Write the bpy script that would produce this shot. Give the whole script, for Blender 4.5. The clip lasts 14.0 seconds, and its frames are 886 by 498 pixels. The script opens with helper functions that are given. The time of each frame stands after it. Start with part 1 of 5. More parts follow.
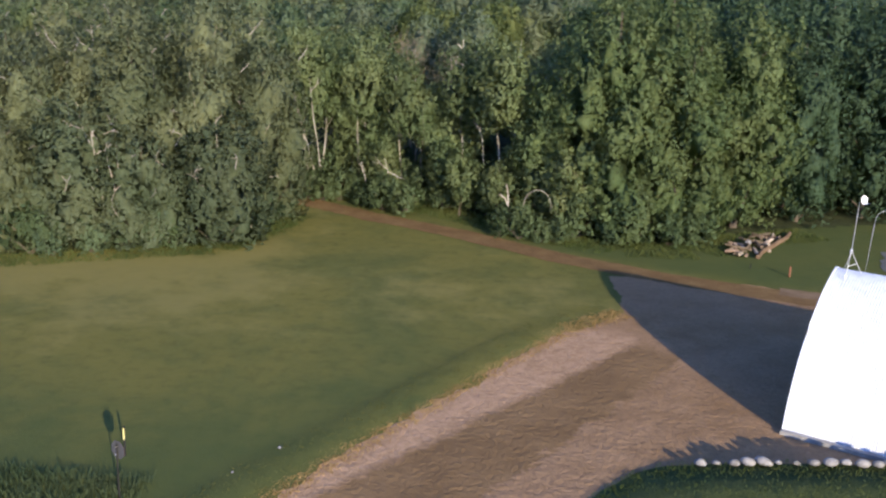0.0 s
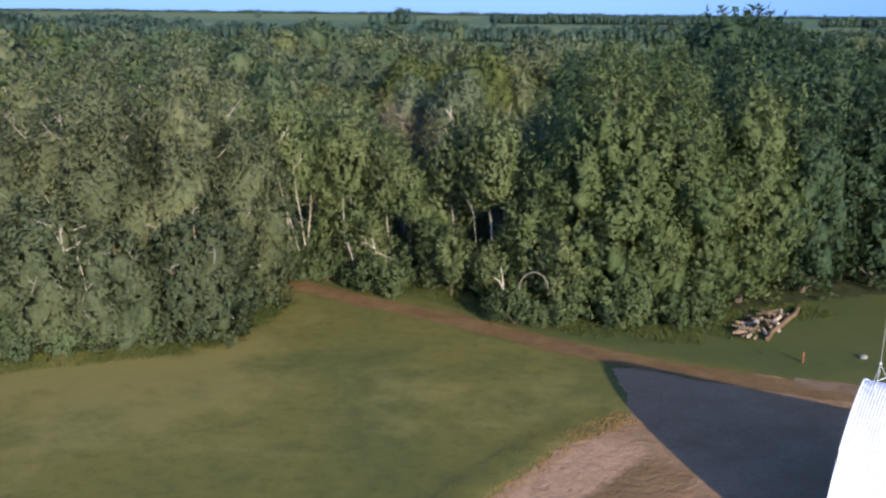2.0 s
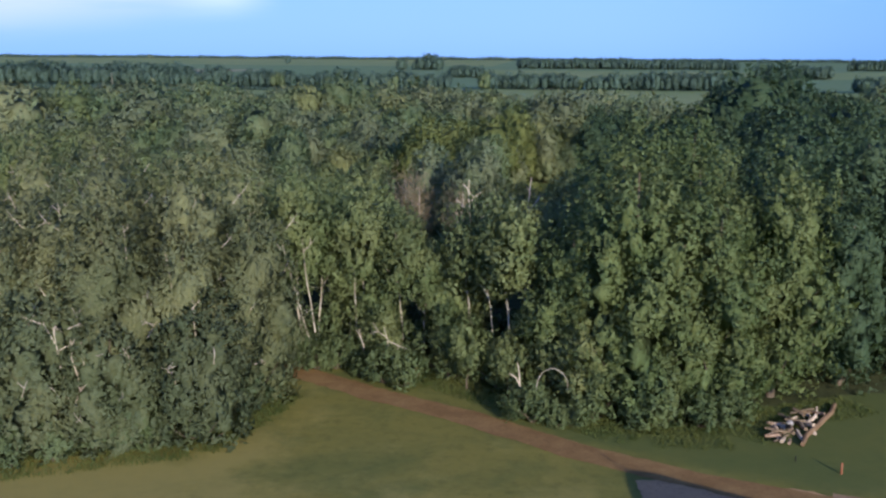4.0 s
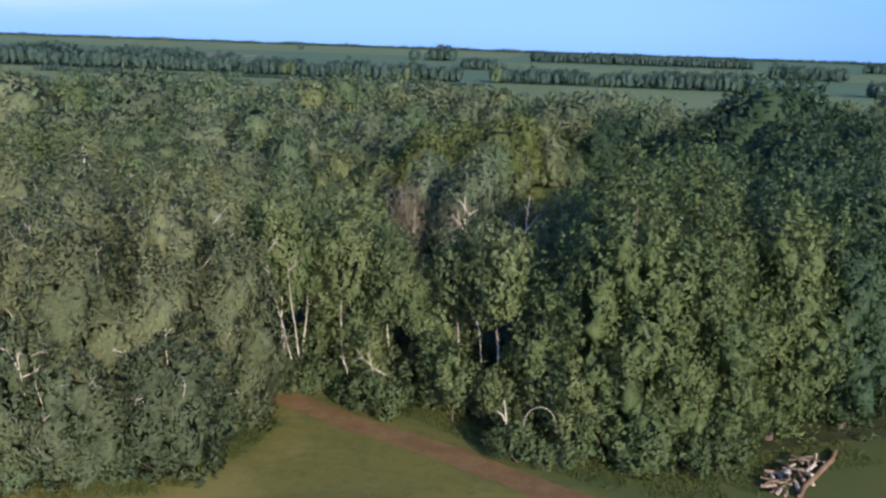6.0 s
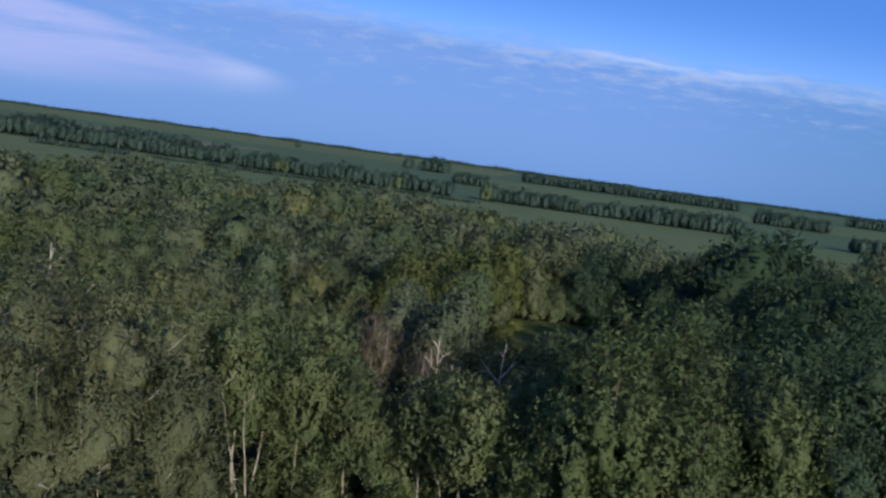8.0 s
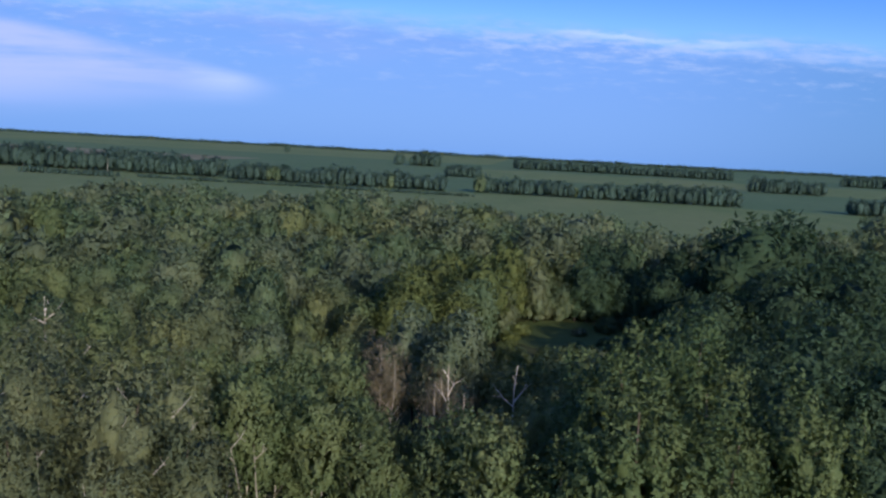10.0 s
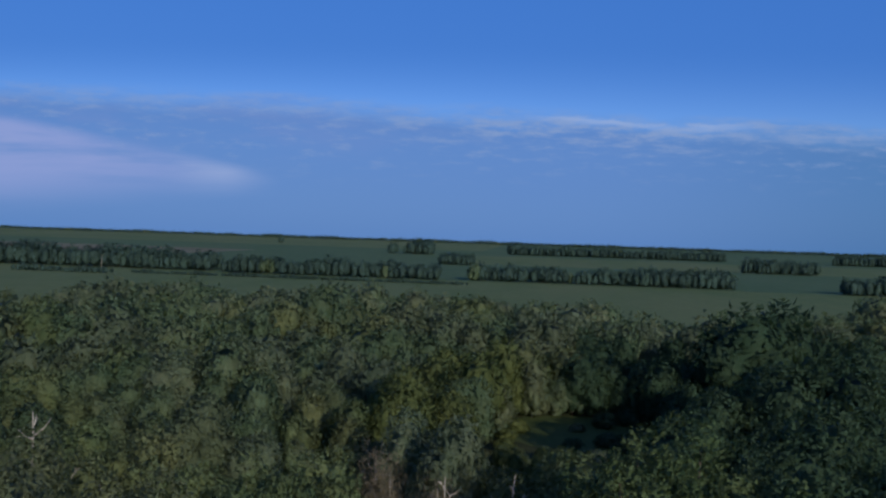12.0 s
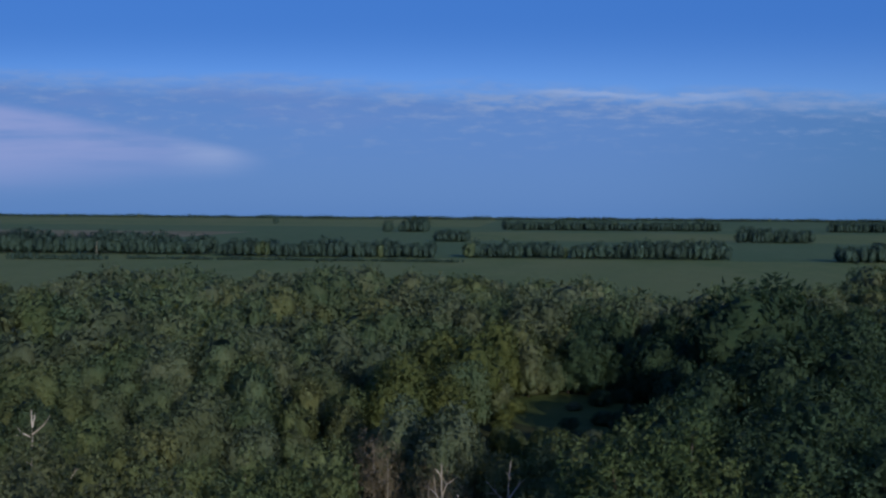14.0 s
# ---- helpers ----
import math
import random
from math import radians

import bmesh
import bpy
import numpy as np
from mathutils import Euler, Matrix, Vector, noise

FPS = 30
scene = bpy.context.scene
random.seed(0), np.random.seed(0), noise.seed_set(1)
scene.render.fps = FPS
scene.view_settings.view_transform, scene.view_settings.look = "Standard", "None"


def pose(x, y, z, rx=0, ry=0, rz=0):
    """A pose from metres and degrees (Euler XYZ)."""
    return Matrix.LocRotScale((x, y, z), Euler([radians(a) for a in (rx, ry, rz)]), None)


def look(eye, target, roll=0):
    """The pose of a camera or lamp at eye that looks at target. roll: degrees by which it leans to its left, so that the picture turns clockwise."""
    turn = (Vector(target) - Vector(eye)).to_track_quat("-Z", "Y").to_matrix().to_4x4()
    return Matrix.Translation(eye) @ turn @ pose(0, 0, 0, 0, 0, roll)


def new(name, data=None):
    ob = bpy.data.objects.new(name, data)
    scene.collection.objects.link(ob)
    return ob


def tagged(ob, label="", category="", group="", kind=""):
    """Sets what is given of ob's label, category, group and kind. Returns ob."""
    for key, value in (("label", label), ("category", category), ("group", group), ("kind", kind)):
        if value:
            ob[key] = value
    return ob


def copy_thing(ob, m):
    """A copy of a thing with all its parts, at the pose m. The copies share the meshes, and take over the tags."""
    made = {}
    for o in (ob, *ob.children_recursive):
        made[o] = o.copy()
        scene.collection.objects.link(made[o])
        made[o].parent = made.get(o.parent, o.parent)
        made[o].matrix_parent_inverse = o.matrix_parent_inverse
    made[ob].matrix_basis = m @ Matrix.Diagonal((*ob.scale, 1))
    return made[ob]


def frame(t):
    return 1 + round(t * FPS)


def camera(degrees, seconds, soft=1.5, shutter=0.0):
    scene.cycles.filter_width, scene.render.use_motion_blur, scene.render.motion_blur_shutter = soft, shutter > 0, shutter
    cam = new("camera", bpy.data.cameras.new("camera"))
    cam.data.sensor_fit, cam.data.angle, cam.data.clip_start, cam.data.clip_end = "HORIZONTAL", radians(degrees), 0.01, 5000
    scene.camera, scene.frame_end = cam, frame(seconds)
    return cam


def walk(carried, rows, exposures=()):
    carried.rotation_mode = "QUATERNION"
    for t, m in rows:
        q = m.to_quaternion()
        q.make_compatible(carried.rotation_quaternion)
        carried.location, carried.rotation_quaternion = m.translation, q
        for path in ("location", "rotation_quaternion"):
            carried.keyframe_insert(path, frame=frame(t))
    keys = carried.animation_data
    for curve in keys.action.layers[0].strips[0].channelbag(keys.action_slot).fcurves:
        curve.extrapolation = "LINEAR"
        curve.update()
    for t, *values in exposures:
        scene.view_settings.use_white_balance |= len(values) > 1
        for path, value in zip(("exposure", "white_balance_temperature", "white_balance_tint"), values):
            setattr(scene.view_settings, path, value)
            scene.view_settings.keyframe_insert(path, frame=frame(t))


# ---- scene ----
cam = camera(47.7, 14.0, soft=2.4)
PATH = [
    (0, (0.894, -0.774, 19.498), (0.737, 1.150, 18.978), 1.9),
    (0.5, (0.772, 0.245, 20.191), (0.624, 2.174, 19.685), 1.6),
    (1, (0.661, 1.415, 20.841), (0.513, 3.349, 20.351), 1.1),
    (1.5, (0.364, 2.657, 21.543), (0.221, 4.593, 21.064), 0.7),
    (2, (0.348, 3.945, 22.349), (0.207, 5.887, 21.894), 0.6),
    (2.2, (0.321, 4.443, 22.661), (0.178, 6.391, 22.231), 0.8),
    (2.5, (0.324, 5.154, 23.131), (0.176, 7.119, 22.788), 0.8),
    (2.8, (0.437, 5.812, 23.547), (0.291, 7.780, 23.222), 0.4),
    (3, (0.513, 6.251, 23.824), (0.309, 8.211, 23.480), 0.3),
    (3.5, (0.963, 7.141, 24.444), (0.752, 9.101, 24.104), 0.1),
    (3.7, (0.971, 7.558, 24.727), (0.767, 9.513, 24.362), 0.1),
    (5.8, (1.754, 11.710, 27.017), (1.547, 13.660, 26.627), 2.3),
    (6, (1.945, 11.888, 27.190), (1.732, 13.837, 26.798), 2),
    (6.5, (1.922, 12.903, 27.722), (1.721, 14.854, 27.328), 1.7),
    (7, (1.758, 13.926, 28.275), (1.580, 15.873, 27.852), 4.8),
    (7.2, (1.833, 14.310, 28.573), (1.649, 16.264, 28.190), 4.7),
    (7.3, (1.871, 14.503, 28.723), (1.690, 16.470, 28.413), 5.3),
    (7.5, (1.946, 14.887, 29.021), (1.761, 16.870, 28.839), 6.6),
    (8, (1.630, 15.862, 29.463), (1.435, 17.845, 29.288), 7.8),
    (8.2, (1.509, 16.228, 29.722), (1.306, 18.212, 29.563), 6.9),
    (10.3, (0.694, 18.670, 32.473), (0.511, 20.652, 32.280), 2.8),
    (10.5, (0.603, 18.823, 32.503), (0.420, 20.813, 32.419), 2.7),
    (11, (0.864, 18.838, 32.947), (0.674, 20.829, 32.910), 2.5),
    (11.5, (0.657, 19.155, 33.610), (0.456, 21.144, 33.571), 2.5),
    (12, (0.942, 18.910, 34.223), (0.755, 20.901, 34.204), 1.9),
    (12.5, (1.006, 18.978, 34.437), (0.833, 20.970, 34.384), 1.7),
    (13, (0.962, 18.933, 34.919), (0.785, 20.924, 34.848), 1.2),
    (13.5, (1.115, 18.799, 35.076), (0.941, 20.790, 35.015), 0.7),
    (14, (1.386, 18.472, 35.507), (1.209, 20.463, 35.441), 0.4),
]
EXPOSURES = [(0, 1.36, 6150, 10), (2.6, 1.29, 6000, 11), (3.5, 1.16, 5850, 12), (5.6, 1.24, 5840, 12), (6.4, 1.29, 5820, 12), (7.0, 1.32, 5800, 12), (7.5, 1.25, 6040, 11), (7.8, 0.62, 5960, 10), (8.1, 0.30, 5800, 10), (9.4, 0.50, 5740, 10), (10.4, 0.60, 5700, 9), (11.2, -0.12, 5600, 7), (14, -0.27, 5560, 7)]
walk(cam, [(t, look(e, g, r)) for t, e, g, r in PATH], EXPOSURES)

# ---- light ----
SUN_ELEV, SUN_AZ = radians(16.2), math.atan2(0.443, -0.896)   # direction towards the sun, clockwise from +Y
to_sun = Vector((math.sin(SUN_AZ) * math.cos(SUN_ELEV), math.cos(SUN_AZ) * math.cos(SUN_ELEV), math.sin(SUN_ELEV)))
sun = new("sun", bpy.data.lights.new("sun", "SUN"))
sun.data.energy, sun.data.angle, sun.data.color = 3.4, radians(0.55), (1.0, 0.83, 0.60)
sun.rotation_euler = to_sun.to_track_quat("Z", "Y").to_euler()

world = bpy.data.worlds.new("sky")
scene.world = world
world.use_nodes = True
wt = world.node_tree
wt.nodes.clear()


class G:
    """Small arithmetic on shader sockets."""
    def __init__(self, tree):
        self.t = tree

    def node(self, kind, **kw):
        n = self.t.nodes.new(kind)
        if "operation" in kw:
            n.operation, n.use_clamp = kw["operation"], kw.get("use_clamp", False)
        if "interpolation_type" in kw:
            n.interpolation_type = kw["interpolation_type"]
        if "data_type" in kw:
            n.data_type, n.blend_type = kw["data_type"], kw.get("blend_type", "MIX")
        if "sky_type" in kw:
            n.sky_type = kw["sky_type"]
        if "attribute_name" in kw:
            n.attribute_name = kw["attribute_name"]
        return n

    def put(self, sock, v):
        if hasattr(v, "is_output"):
            self.t.links.new(v, sock)
        else:
            sock.default_value = v

    def m(self, op, *a, clamp=False):
        n = self.node("ShaderNodeMath", operation=op, use_clamp=clamp)
        for s, v in zip(n.inputs, a):
            self.put(s, v)
        return n.outputs[0]

    def smooth(self, x, lo, hi):
        n = self.node("ShaderNodeMapRange", interpolation_type="SMOOTHSTEP")
        self.put(n.inputs[0], x)
        self.put(n.inputs[1], lo)
        self.put(n.inputs[2], hi)
        return n.outputs[0]

    def noise(self, vec, scale, detail=4.0, rough=0.55, dist=0.0):
        n = self.node("ShaderNodeTexNoise")
        if vec is not None:
            self.put(n.inputs["Vector"], vec)
        n.inputs["Scale"].default_value = scale
        n.inputs["Detail"].default_value = detail
        n.inputs["Roughness"].default_value = rough
        n.inputs["Distortion"].default_value = dist
        return n.outputs[0]

    def mix(self, f, a, b, blend="MIX"):
        n = self.node("ShaderNodeMix", data_type="RGBA", blend_type=blend)
        self.put(n.inputs[0], f)
        for s, v in ((n.inputs[6], a), (n.inputs[7], b)):
            self.put(s, v if hasattr(v, "is_output") else (*v, 1.0))
        return n.outputs[2]

    def xyz(self, x, y, z):
        n = self.node("ShaderNodeCombineXYZ")
        for s, v in zip(n.inputs, (x, y, z)):
            self.put(s, v)
        return n.outputs[0]


def sky():
    g = G(wt)
    st = g.node("ShaderNodeTexSky", sky_type="NISHITA")
    st.sun_disc, st.sun_elevation, st.sun_rotation = False, SUN_ELEV, SUN_AZ
    st.air_density, st.dust_density, st.ozone_density = 1.0, 1.0, 2.0
    sep = g.node("ShaderNodeSeparateXYZ")
    wt.links.new(g.node("ShaderNodeTexCoord").outputs["Generated"], sep.inputs[0])
    x, y, z = sep.outputs
    d = g.m("MAXIMUM", g.m("ABSOLUTE", y), 0.05)
    u, v = g.m("DIVIDE", x, d), g.m("DIVIDE", z, d)
    p = g.xyz(g.m("MULTIPLY", u, 6.0), g.m("MULTIPLY", v, 26.0), 0.0)
    n1 = g.noise(p, 1.0, 6, 0.6)
    n2 = g.noise(p, 4.4, 6, 0.65)
    pf = g.xyz(g.m("MULTIPLY", u, 3.0), g.m("MULTIPLY", v, 30.0), 2.0)
    n3 = g.noise(pf, 1.3, 5, 0.55)
    # grey-blue bank low in the sky with a lit upper rim
    top = g.m("ADD", g.m("SUBTRACT", 0.125, g.m("MULTIPLY", u, 0.035)), g.m("MULTIPLY", g.m("SUBTRACT", n1, 0.5), 0.035))
    depth = g.m("SUBTRACT", top, v)
    bank = g.smooth(depth, -0.012, 0.02)
    rim = g.m("MULTIPLY", g.smooth(depth, -0.012, 0.002), g.smooth(depth, 0.028, 0.004))
    rim = g.m("MULTIPLY", rim, g.smooth(n2, 0.36, 0.66))
    edge = g.m("MULTIPLY", g.smooth(depth, -0.003, 0.001), g.smooth(depth, 0.007, 0.002))
    edge = g.m("MULTIPLY", g.m("MULTIPLY", edge, g.smooth(n1, 0.30, 0.55)), g.m("MULTIPLY", g.smooth(u, -0.04, 0.06), g.smooth(u, 0.24, 0.14)))
    shreds = g.m("MULTIPLY", g.m("MULTIPLY", g.smooth(n2, 0.40, 0.66), g.smooth(depth, 0.045, 0.012)), g.m("MULTIPLY", g.smooth(depth, 0.0, 0.008), g.m("MULTIPLY", g.smooth(u, -0.24, -0.02), g.smooth(u, 0.24, 0.10))))
    puff = g.m("MULTIPLY", g.smooth(n2, 0.50, 0.70), g.smooth(depth, 0.0, 0.02))
    puff = g.m("MULTIPLY", puff, g.smooth(v, 0.045, 0.095))
    # pale veil on the western side, tapering towards the middle
    lift = g.m("ADD", u, 0.27)
    upper = g.m("SUBTRACT", 0.062, g.m("MULTIPLY", lift, 0.19))
    lower = g.m("ADD", 0.062, g.m("MULTIPLY", lift, 0.10))
    veil = g.m("MULTIPLY", g.smooth(g.m("SUBTRACT", upper, v), -0.004, 0.012), g.smooth(g.m("SUBTRACT", v, lower), -0.028, 0.030))
    veil = g.m("MULTIPLY", veil, g.smooth(g.m("ADD", u, g.m("MULTIPLY", g.m("SUBTRACT", n3, 0.5), 0.08)), -0.250, -0.315))
    veil = g.m("MULTIPLY", veil, g.smooth(n3, 0.22, 0.62))
    col = g.mix(1.0, st.outputs[0], SKY_TINT, "MULTIPLY")
    col = g.mix(g.m("MULTIPLY", g.m("MULTIPLY", g.m("MULTIPLY", g.smooth(v, 0.07, 0.20), g.smooth(v, 1.1, 0.5)), g.smooth(y, -0.1, 0.15)), 0.75), col, DEEP)
    haze = g.mix(g.smooth(v, 0.07, 0.0), BANK, LOW)
    haze = g.mix(g.m("MULTIPLY", g.smooth(u, 0.02, 0.42), 0.85), haze, EAST)
    haze = g.mix(g.m("MULTIPLY", g.m("MULTIPLY", g.smooth(n1, 0.42, 0.66), g.smooth(u, 0.05, -0.3)), g.m("MULTIPLY", g.smooth(v, 0.06, 0.11), 0.7)), haze, MAUVE)
    col = g.mix(g.m("MULTIPLY", bank, 0.88), col, haze)
    col = g.mix(g.m("MULTIPLY", g.m("MULTIPLY", rim, g.m("ADD", 0.55, g.m("MULTIPLY", g.smooth(u, -0.05, 0.12), 0.3))), 0.75), col, CLOUD)
    col = g.mix(g.m("MULTIPLY", puff, 0.42), col, CLOUD)
    col = g.mix(g.m("MULTIPLY", shreds, 0.6), col, CLOUD)
    col = g.mix(g.m("MULTIPLY", edge, 0.62), col, BRIGHT)
    col = g.mix(g.m("MULTIPLY", veil, 0.78), col, VEIL)
    col = g.mix(g.m("MULTIPLY", g.m("MULTIPLY", veil, g.smooth(lift, -0.12, -0.04)), 0.75), col, BRIGHT)
    bg = g.node("ShaderNodeBackground")
    g.put(bg.inputs[0], col)
    bg.inputs[1].default_value = 0.15
    wt.links.new(bg.outputs[0], g.node("ShaderNodeOutputWorld").inputs[0])


SKY_TINT = (0.46, 0.58, 0.96)
DEEP = (0.40, 1.22, 3.6)
EAST, MAUVE = (0.60, 1.34, 2.70), (1.30, 1.80, 3.55)
BANK, LOW, CLOUD, BRIGHT, VEIL = (0.96, 1.70, 3.60), (0.98, 1.80, 3.68), (2.1, 2.6, 3.9), (3.0, 3.4, 4.6), (2.5, 2.7, 4.4)
sky()


# ---- materials ----
def material(name, dark, light, scale, rough=0.9, bump=0.0, bscale=None, fine=None, spec=0.08, metal=0.0, coord="Object", stretch=(1, 1, 1), rnd=0.0, island=0.0, translucent=0.0, big=None, bigf=0.5, mottle=0.45):
    """Two-scale procedural surface: broad tone between dark and light, fine grain, bump, and chance by object or island."""
    mt = bpy.data.materials.new(name)
    mt.use_nodes = True
    t = mt.node_tree
    t.nodes.clear()
    g = G(t)
    if coord == "Object":
        vec = g.node("ShaderNodeTexCoord").outputs["Object"]
    else:
        vec = g.node("ShaderNodeNewGeometry").outputs["Position"]
    mp = g.node("ShaderNodeMapping")
    t.links.new(vec, mp.inputs[0])
    mp.inputs["Scale"].default_value = stretch
    vec = mp.outputs[0]
    f = g.smooth(g.noise(vec, scale, 5, 0.6), 0.3, 0.7)
    col = g.mix(f, dark, light)
    grain = g.noise(vec, fine or scale * 9, 4, 0.7)
    col = g.mix(g.m("MULTIPLY", g.smooth(grain, 0.35, 0.75), mottle), col, tuple(c * 0.62 for c in dark))
    if big:
        col = g.mix(g.m("MULTIPLY", g.smooth(g.noise(vec, scale * 0.17, 3, 0.5), 0.38, 0.66), bigf), col, big)
    if rnd or island:
        n = None
        if rnd:
            n = g.m("MULTIPLY", g.m("SUBTRACT", g.node("ShaderNodeObjectInfo").outputs["Random"], 0.5), rnd)
        if island:
            k = g.m("MULTIPLY", g.m("SUBTRACT", g.node("ShaderNodeNewGeometry").outputs["Random Per Island"], 0.5), island)
            n = g.m("ADD", n, k) if n else k
        hs = g.node("ShaderNodeHueSaturation")
        g.put(hs.inputs["Value"], g.m("ADD", 1.0, n))
        g.put(hs.inputs["Hue"], g.m("SUBTRACT", 0.5, g.m("MULTIPLY", n, 0.035)))
        g.put(hs.inputs["Color"], col)
        col = hs.outputs[0]
    b = g.node("ShaderNodeBsdfPrincipled")
    g.put(b.inputs["Base Color"], col)
    b.inputs["Roughness"].default_value = rough
    b.inputs["Metallic"].default_value = metal
    b.inputs["Specular IOR Level"].default_value = spec
    if bump:
        bn = g.node("ShaderNodeBump")
        bn.inputs["Strength"].default_value = 0.8
        bn.inputs["Distance"].default_value = bump
        g.put(bn.inputs["Height"], g.noise(vec, bscale or scale * 4, 6, 0.65))
        t.links.new(bn.outputs[0], b.inputs["Normal"])
    out = g.node("ShaderNodeOutputMaterial")
    if translucent:
        tr = g.node("ShaderNodeBsdfTranslucent")
        g.put(tr.inputs[0], g.mix(1.0, col, (1.0, 1.0, 0.55), "MULTIPLY"))
        mx = g.node("ShaderNodeMixShader")
        mx.inputs[0].default_value = translucent
        t.links.new(b.outputs[0], mx.inputs[1])
        t.links.new(tr.outputs[0], mx.inputs[2])
        t.links.new(mx.outputs[0], out.inputs[0])
    else:
        t.links.new(b.outputs[0], out.inputs[0])
    return mt


def leafy(name, dark, light, big=None, rnd=0.3, gain=1.3):
    """Leaves: about half of what they do not swallow passes through them; each tree and each spray has its own tone."""
    dark, light = [tuple(v * gain for v in c) for c in (dark, light)]
    mt = bpy.data.materials.new(name)
    mt.use_nodes = True
    t = mt.node_tree
    t.nodes.clear()
    g = G(t)
    pos = g.node("ShaderNodeNewGeometry")
    col = g.mix(g.smooth(g.noise(pos.outputs["Position"], 0.22, 4, 0.6), 0.3, 0.7), dark, light)
    if big:
        col = g.mix(g.m("MULTIPLY", g.smooth(g.noise(pos.outputs["Position"], 0.05, 2, 0.5), 0.45, 0.65), 0.5), col, tuple(v * gain for v in big))
    col = g.mix(g.m("MULTIPLY", g.smooth(g.noise(pos.outputs["Position"], 2.2, 3, 0.7), 0.4, 0.75), 0.22), col, tuple(v * 0.6 for v in dark))
    own = g.m("MULTIPLY", g.m("SUBTRACT", g.node("ShaderNodeObjectInfo").outputs["Random"], 0.5), rnd)
    own = g.m("ADD", own, g.node("ShaderNodeAttribute", attribute_name="tone").outputs["Fac"])
    leaf = g.m("MULTIPLY", g.m("SUBTRACT", pos.outputs["Random Per Island"], 0.5), 0.20)
    hs = g.node("ShaderNodeHueSaturation")
    g.put(hs.inputs["Value"], g.m("ADD", 1.0, g.m("ADD", own, leaf)))
    g.put(hs.inputs["Hue"], g.m("SUBTRACT", 0.5, g.m("MULTIPLY", own, 0.045)))
    g.put(hs.inputs["Color"], col)
    b = g.node("ShaderNodeBsdfPrincipled")
    g.put(b.inputs["Base Color"], hs.outputs[0])
    b.inputs["Roughness"].default_value, b.inputs["Specular IOR Level"].default_value = 0.7, 0.12
    bn = g.node("ShaderNodeBump")
    bn.inputs["Strength"].default_value, bn.inputs["Distance"].default_value = 0.45, 0.15
    g.put(bn.inputs["Height"], g.noise(pos.outputs["Position"], 2.6, 4, 0.65))
    t.links.new(bn.outputs[0], b.inputs["Normal"])
    tr = g.node("ShaderNodeBsdfTranslucent")
    g.put(tr.inputs[0], g.mix(1.0, hs.outputs[0], (1.0, 1.0, 0.6), "MULTIPLY"))
    mx = g.node("ShaderNodeMixShader")
    mx.inputs[0].default_value = 0.45
    t.links.new(b.outputs[0], mx.inputs[1])
    t.links.new(tr.outputs[0], mx.inputs[2])
    # light and sight pass between the leaves of a spray
    lace = g.node("ShaderNodeMixShader")
    g.put(lace.inputs[0], g.smooth(g.noise(pos.outputs["Position"], 4.5, 2, 0.6), 0.33, 0.41))
    t.links.new(g.node("ShaderNodeBsdfTransparent").outputs[0], lace.inputs[1])
    t.links.new(mx.outputs[0], lace.inputs[2])
    t.links.new(lace.outputs[0], g.node("ShaderNodeOutputMaterial").inputs[0])
    return mt


M_POPLAR = leafy("poplar_leaf", (0.075, 0.110, 0.045), (0.110, 0.138, 0.057))
M_ASPEN = leafy("aspen_leaf", (0.091, 0.127, 0.056), (0.136, 0.162, 0.073), (0.160, 0.160, 0.074))
M_GREY = leafy("willow_leaf", (0.095, 0.126, 0.075), (0.134, 0.156, 0.094))
M_WILLOW = leafy("edge_willow_leaf", (0.100, 0.121, 0.065), (0.142, 0.154, 0.079))
M_WOODS = leafy("woods_leaf", (0.081, 0.122, 0.064), (0.121, 0.155, 0.083), (0.152, 0.153, 0.087), rnd=0.1)
M_TURNING = leafy("turning_aspen_leaf", (0.087, 0.110, 0.038), (0.121, 0.140, 0.048), rnd=0.1)
# Distance haze is mixed into this leaf colour as a bluish cast.
M_STAND = leafy("hazed_leaf", (0.049, 0.083, 0.070), (0.063, 0.100, 0.080), rnd=0.1)
M_DARKLEAF = leafy("dark_leaf", (0.038, 0.068, 0.037), (0.055, 0.084, 0.046), rnd=0.2)
M_SHRUB = leafy("shrub_leaf", (0.058, 0.088, 0.041), (0.091, 0.119, 0.054))
M_BUSH = leafy("bush_leaf", (0.065, 0.088, 0.049), (0.092, 0.109, 0.059))
M_UNDER = leafy("undergrowth_leaf", (0.058, 0.090, 0.048), (0.087, 0.120, 0.063))
M_BRUSH = leafy("dry_brush", (0.188, 0.155, 0.100), (0.253, 0.212, 0.141))
M_BARK = material("pale_bark", (0.20, 0.18, 0.14), (0.42, 0.39, 0.32), 1.2, 0.85, bump=0.02, fine=9, stretch=(1, 1, 0.6))
M_BARKDARK = material("dark_bark", (0.07, 0.055, 0.04), (0.16, 0.13, 0.10), 1.5, 0.9, bump=0.03, stretch=(1, 1, 0.3))
M_DEAD = material("bleached_wood", (0.36, 0.31, 0.25), (0.58, 0.52, 0.44), 1.5, 0.85, bump=0.02, stretch=(1, 1, 0.4))
# Floor tone includes painted shade, since thin crowns let the ground show through.
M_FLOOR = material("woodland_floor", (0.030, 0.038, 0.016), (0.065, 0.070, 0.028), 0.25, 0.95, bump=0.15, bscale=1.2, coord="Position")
M_FIELD = material("pasture", (0.116, 0.160, 0.057), (0.150, 0.183, 0.068), 0.03, 0.95, bump=0.1, bscale=0.4, fine=0.2, coord="Position", stretch=(1, 0.35, 1), big=(0.178, 0.191, 0.077))
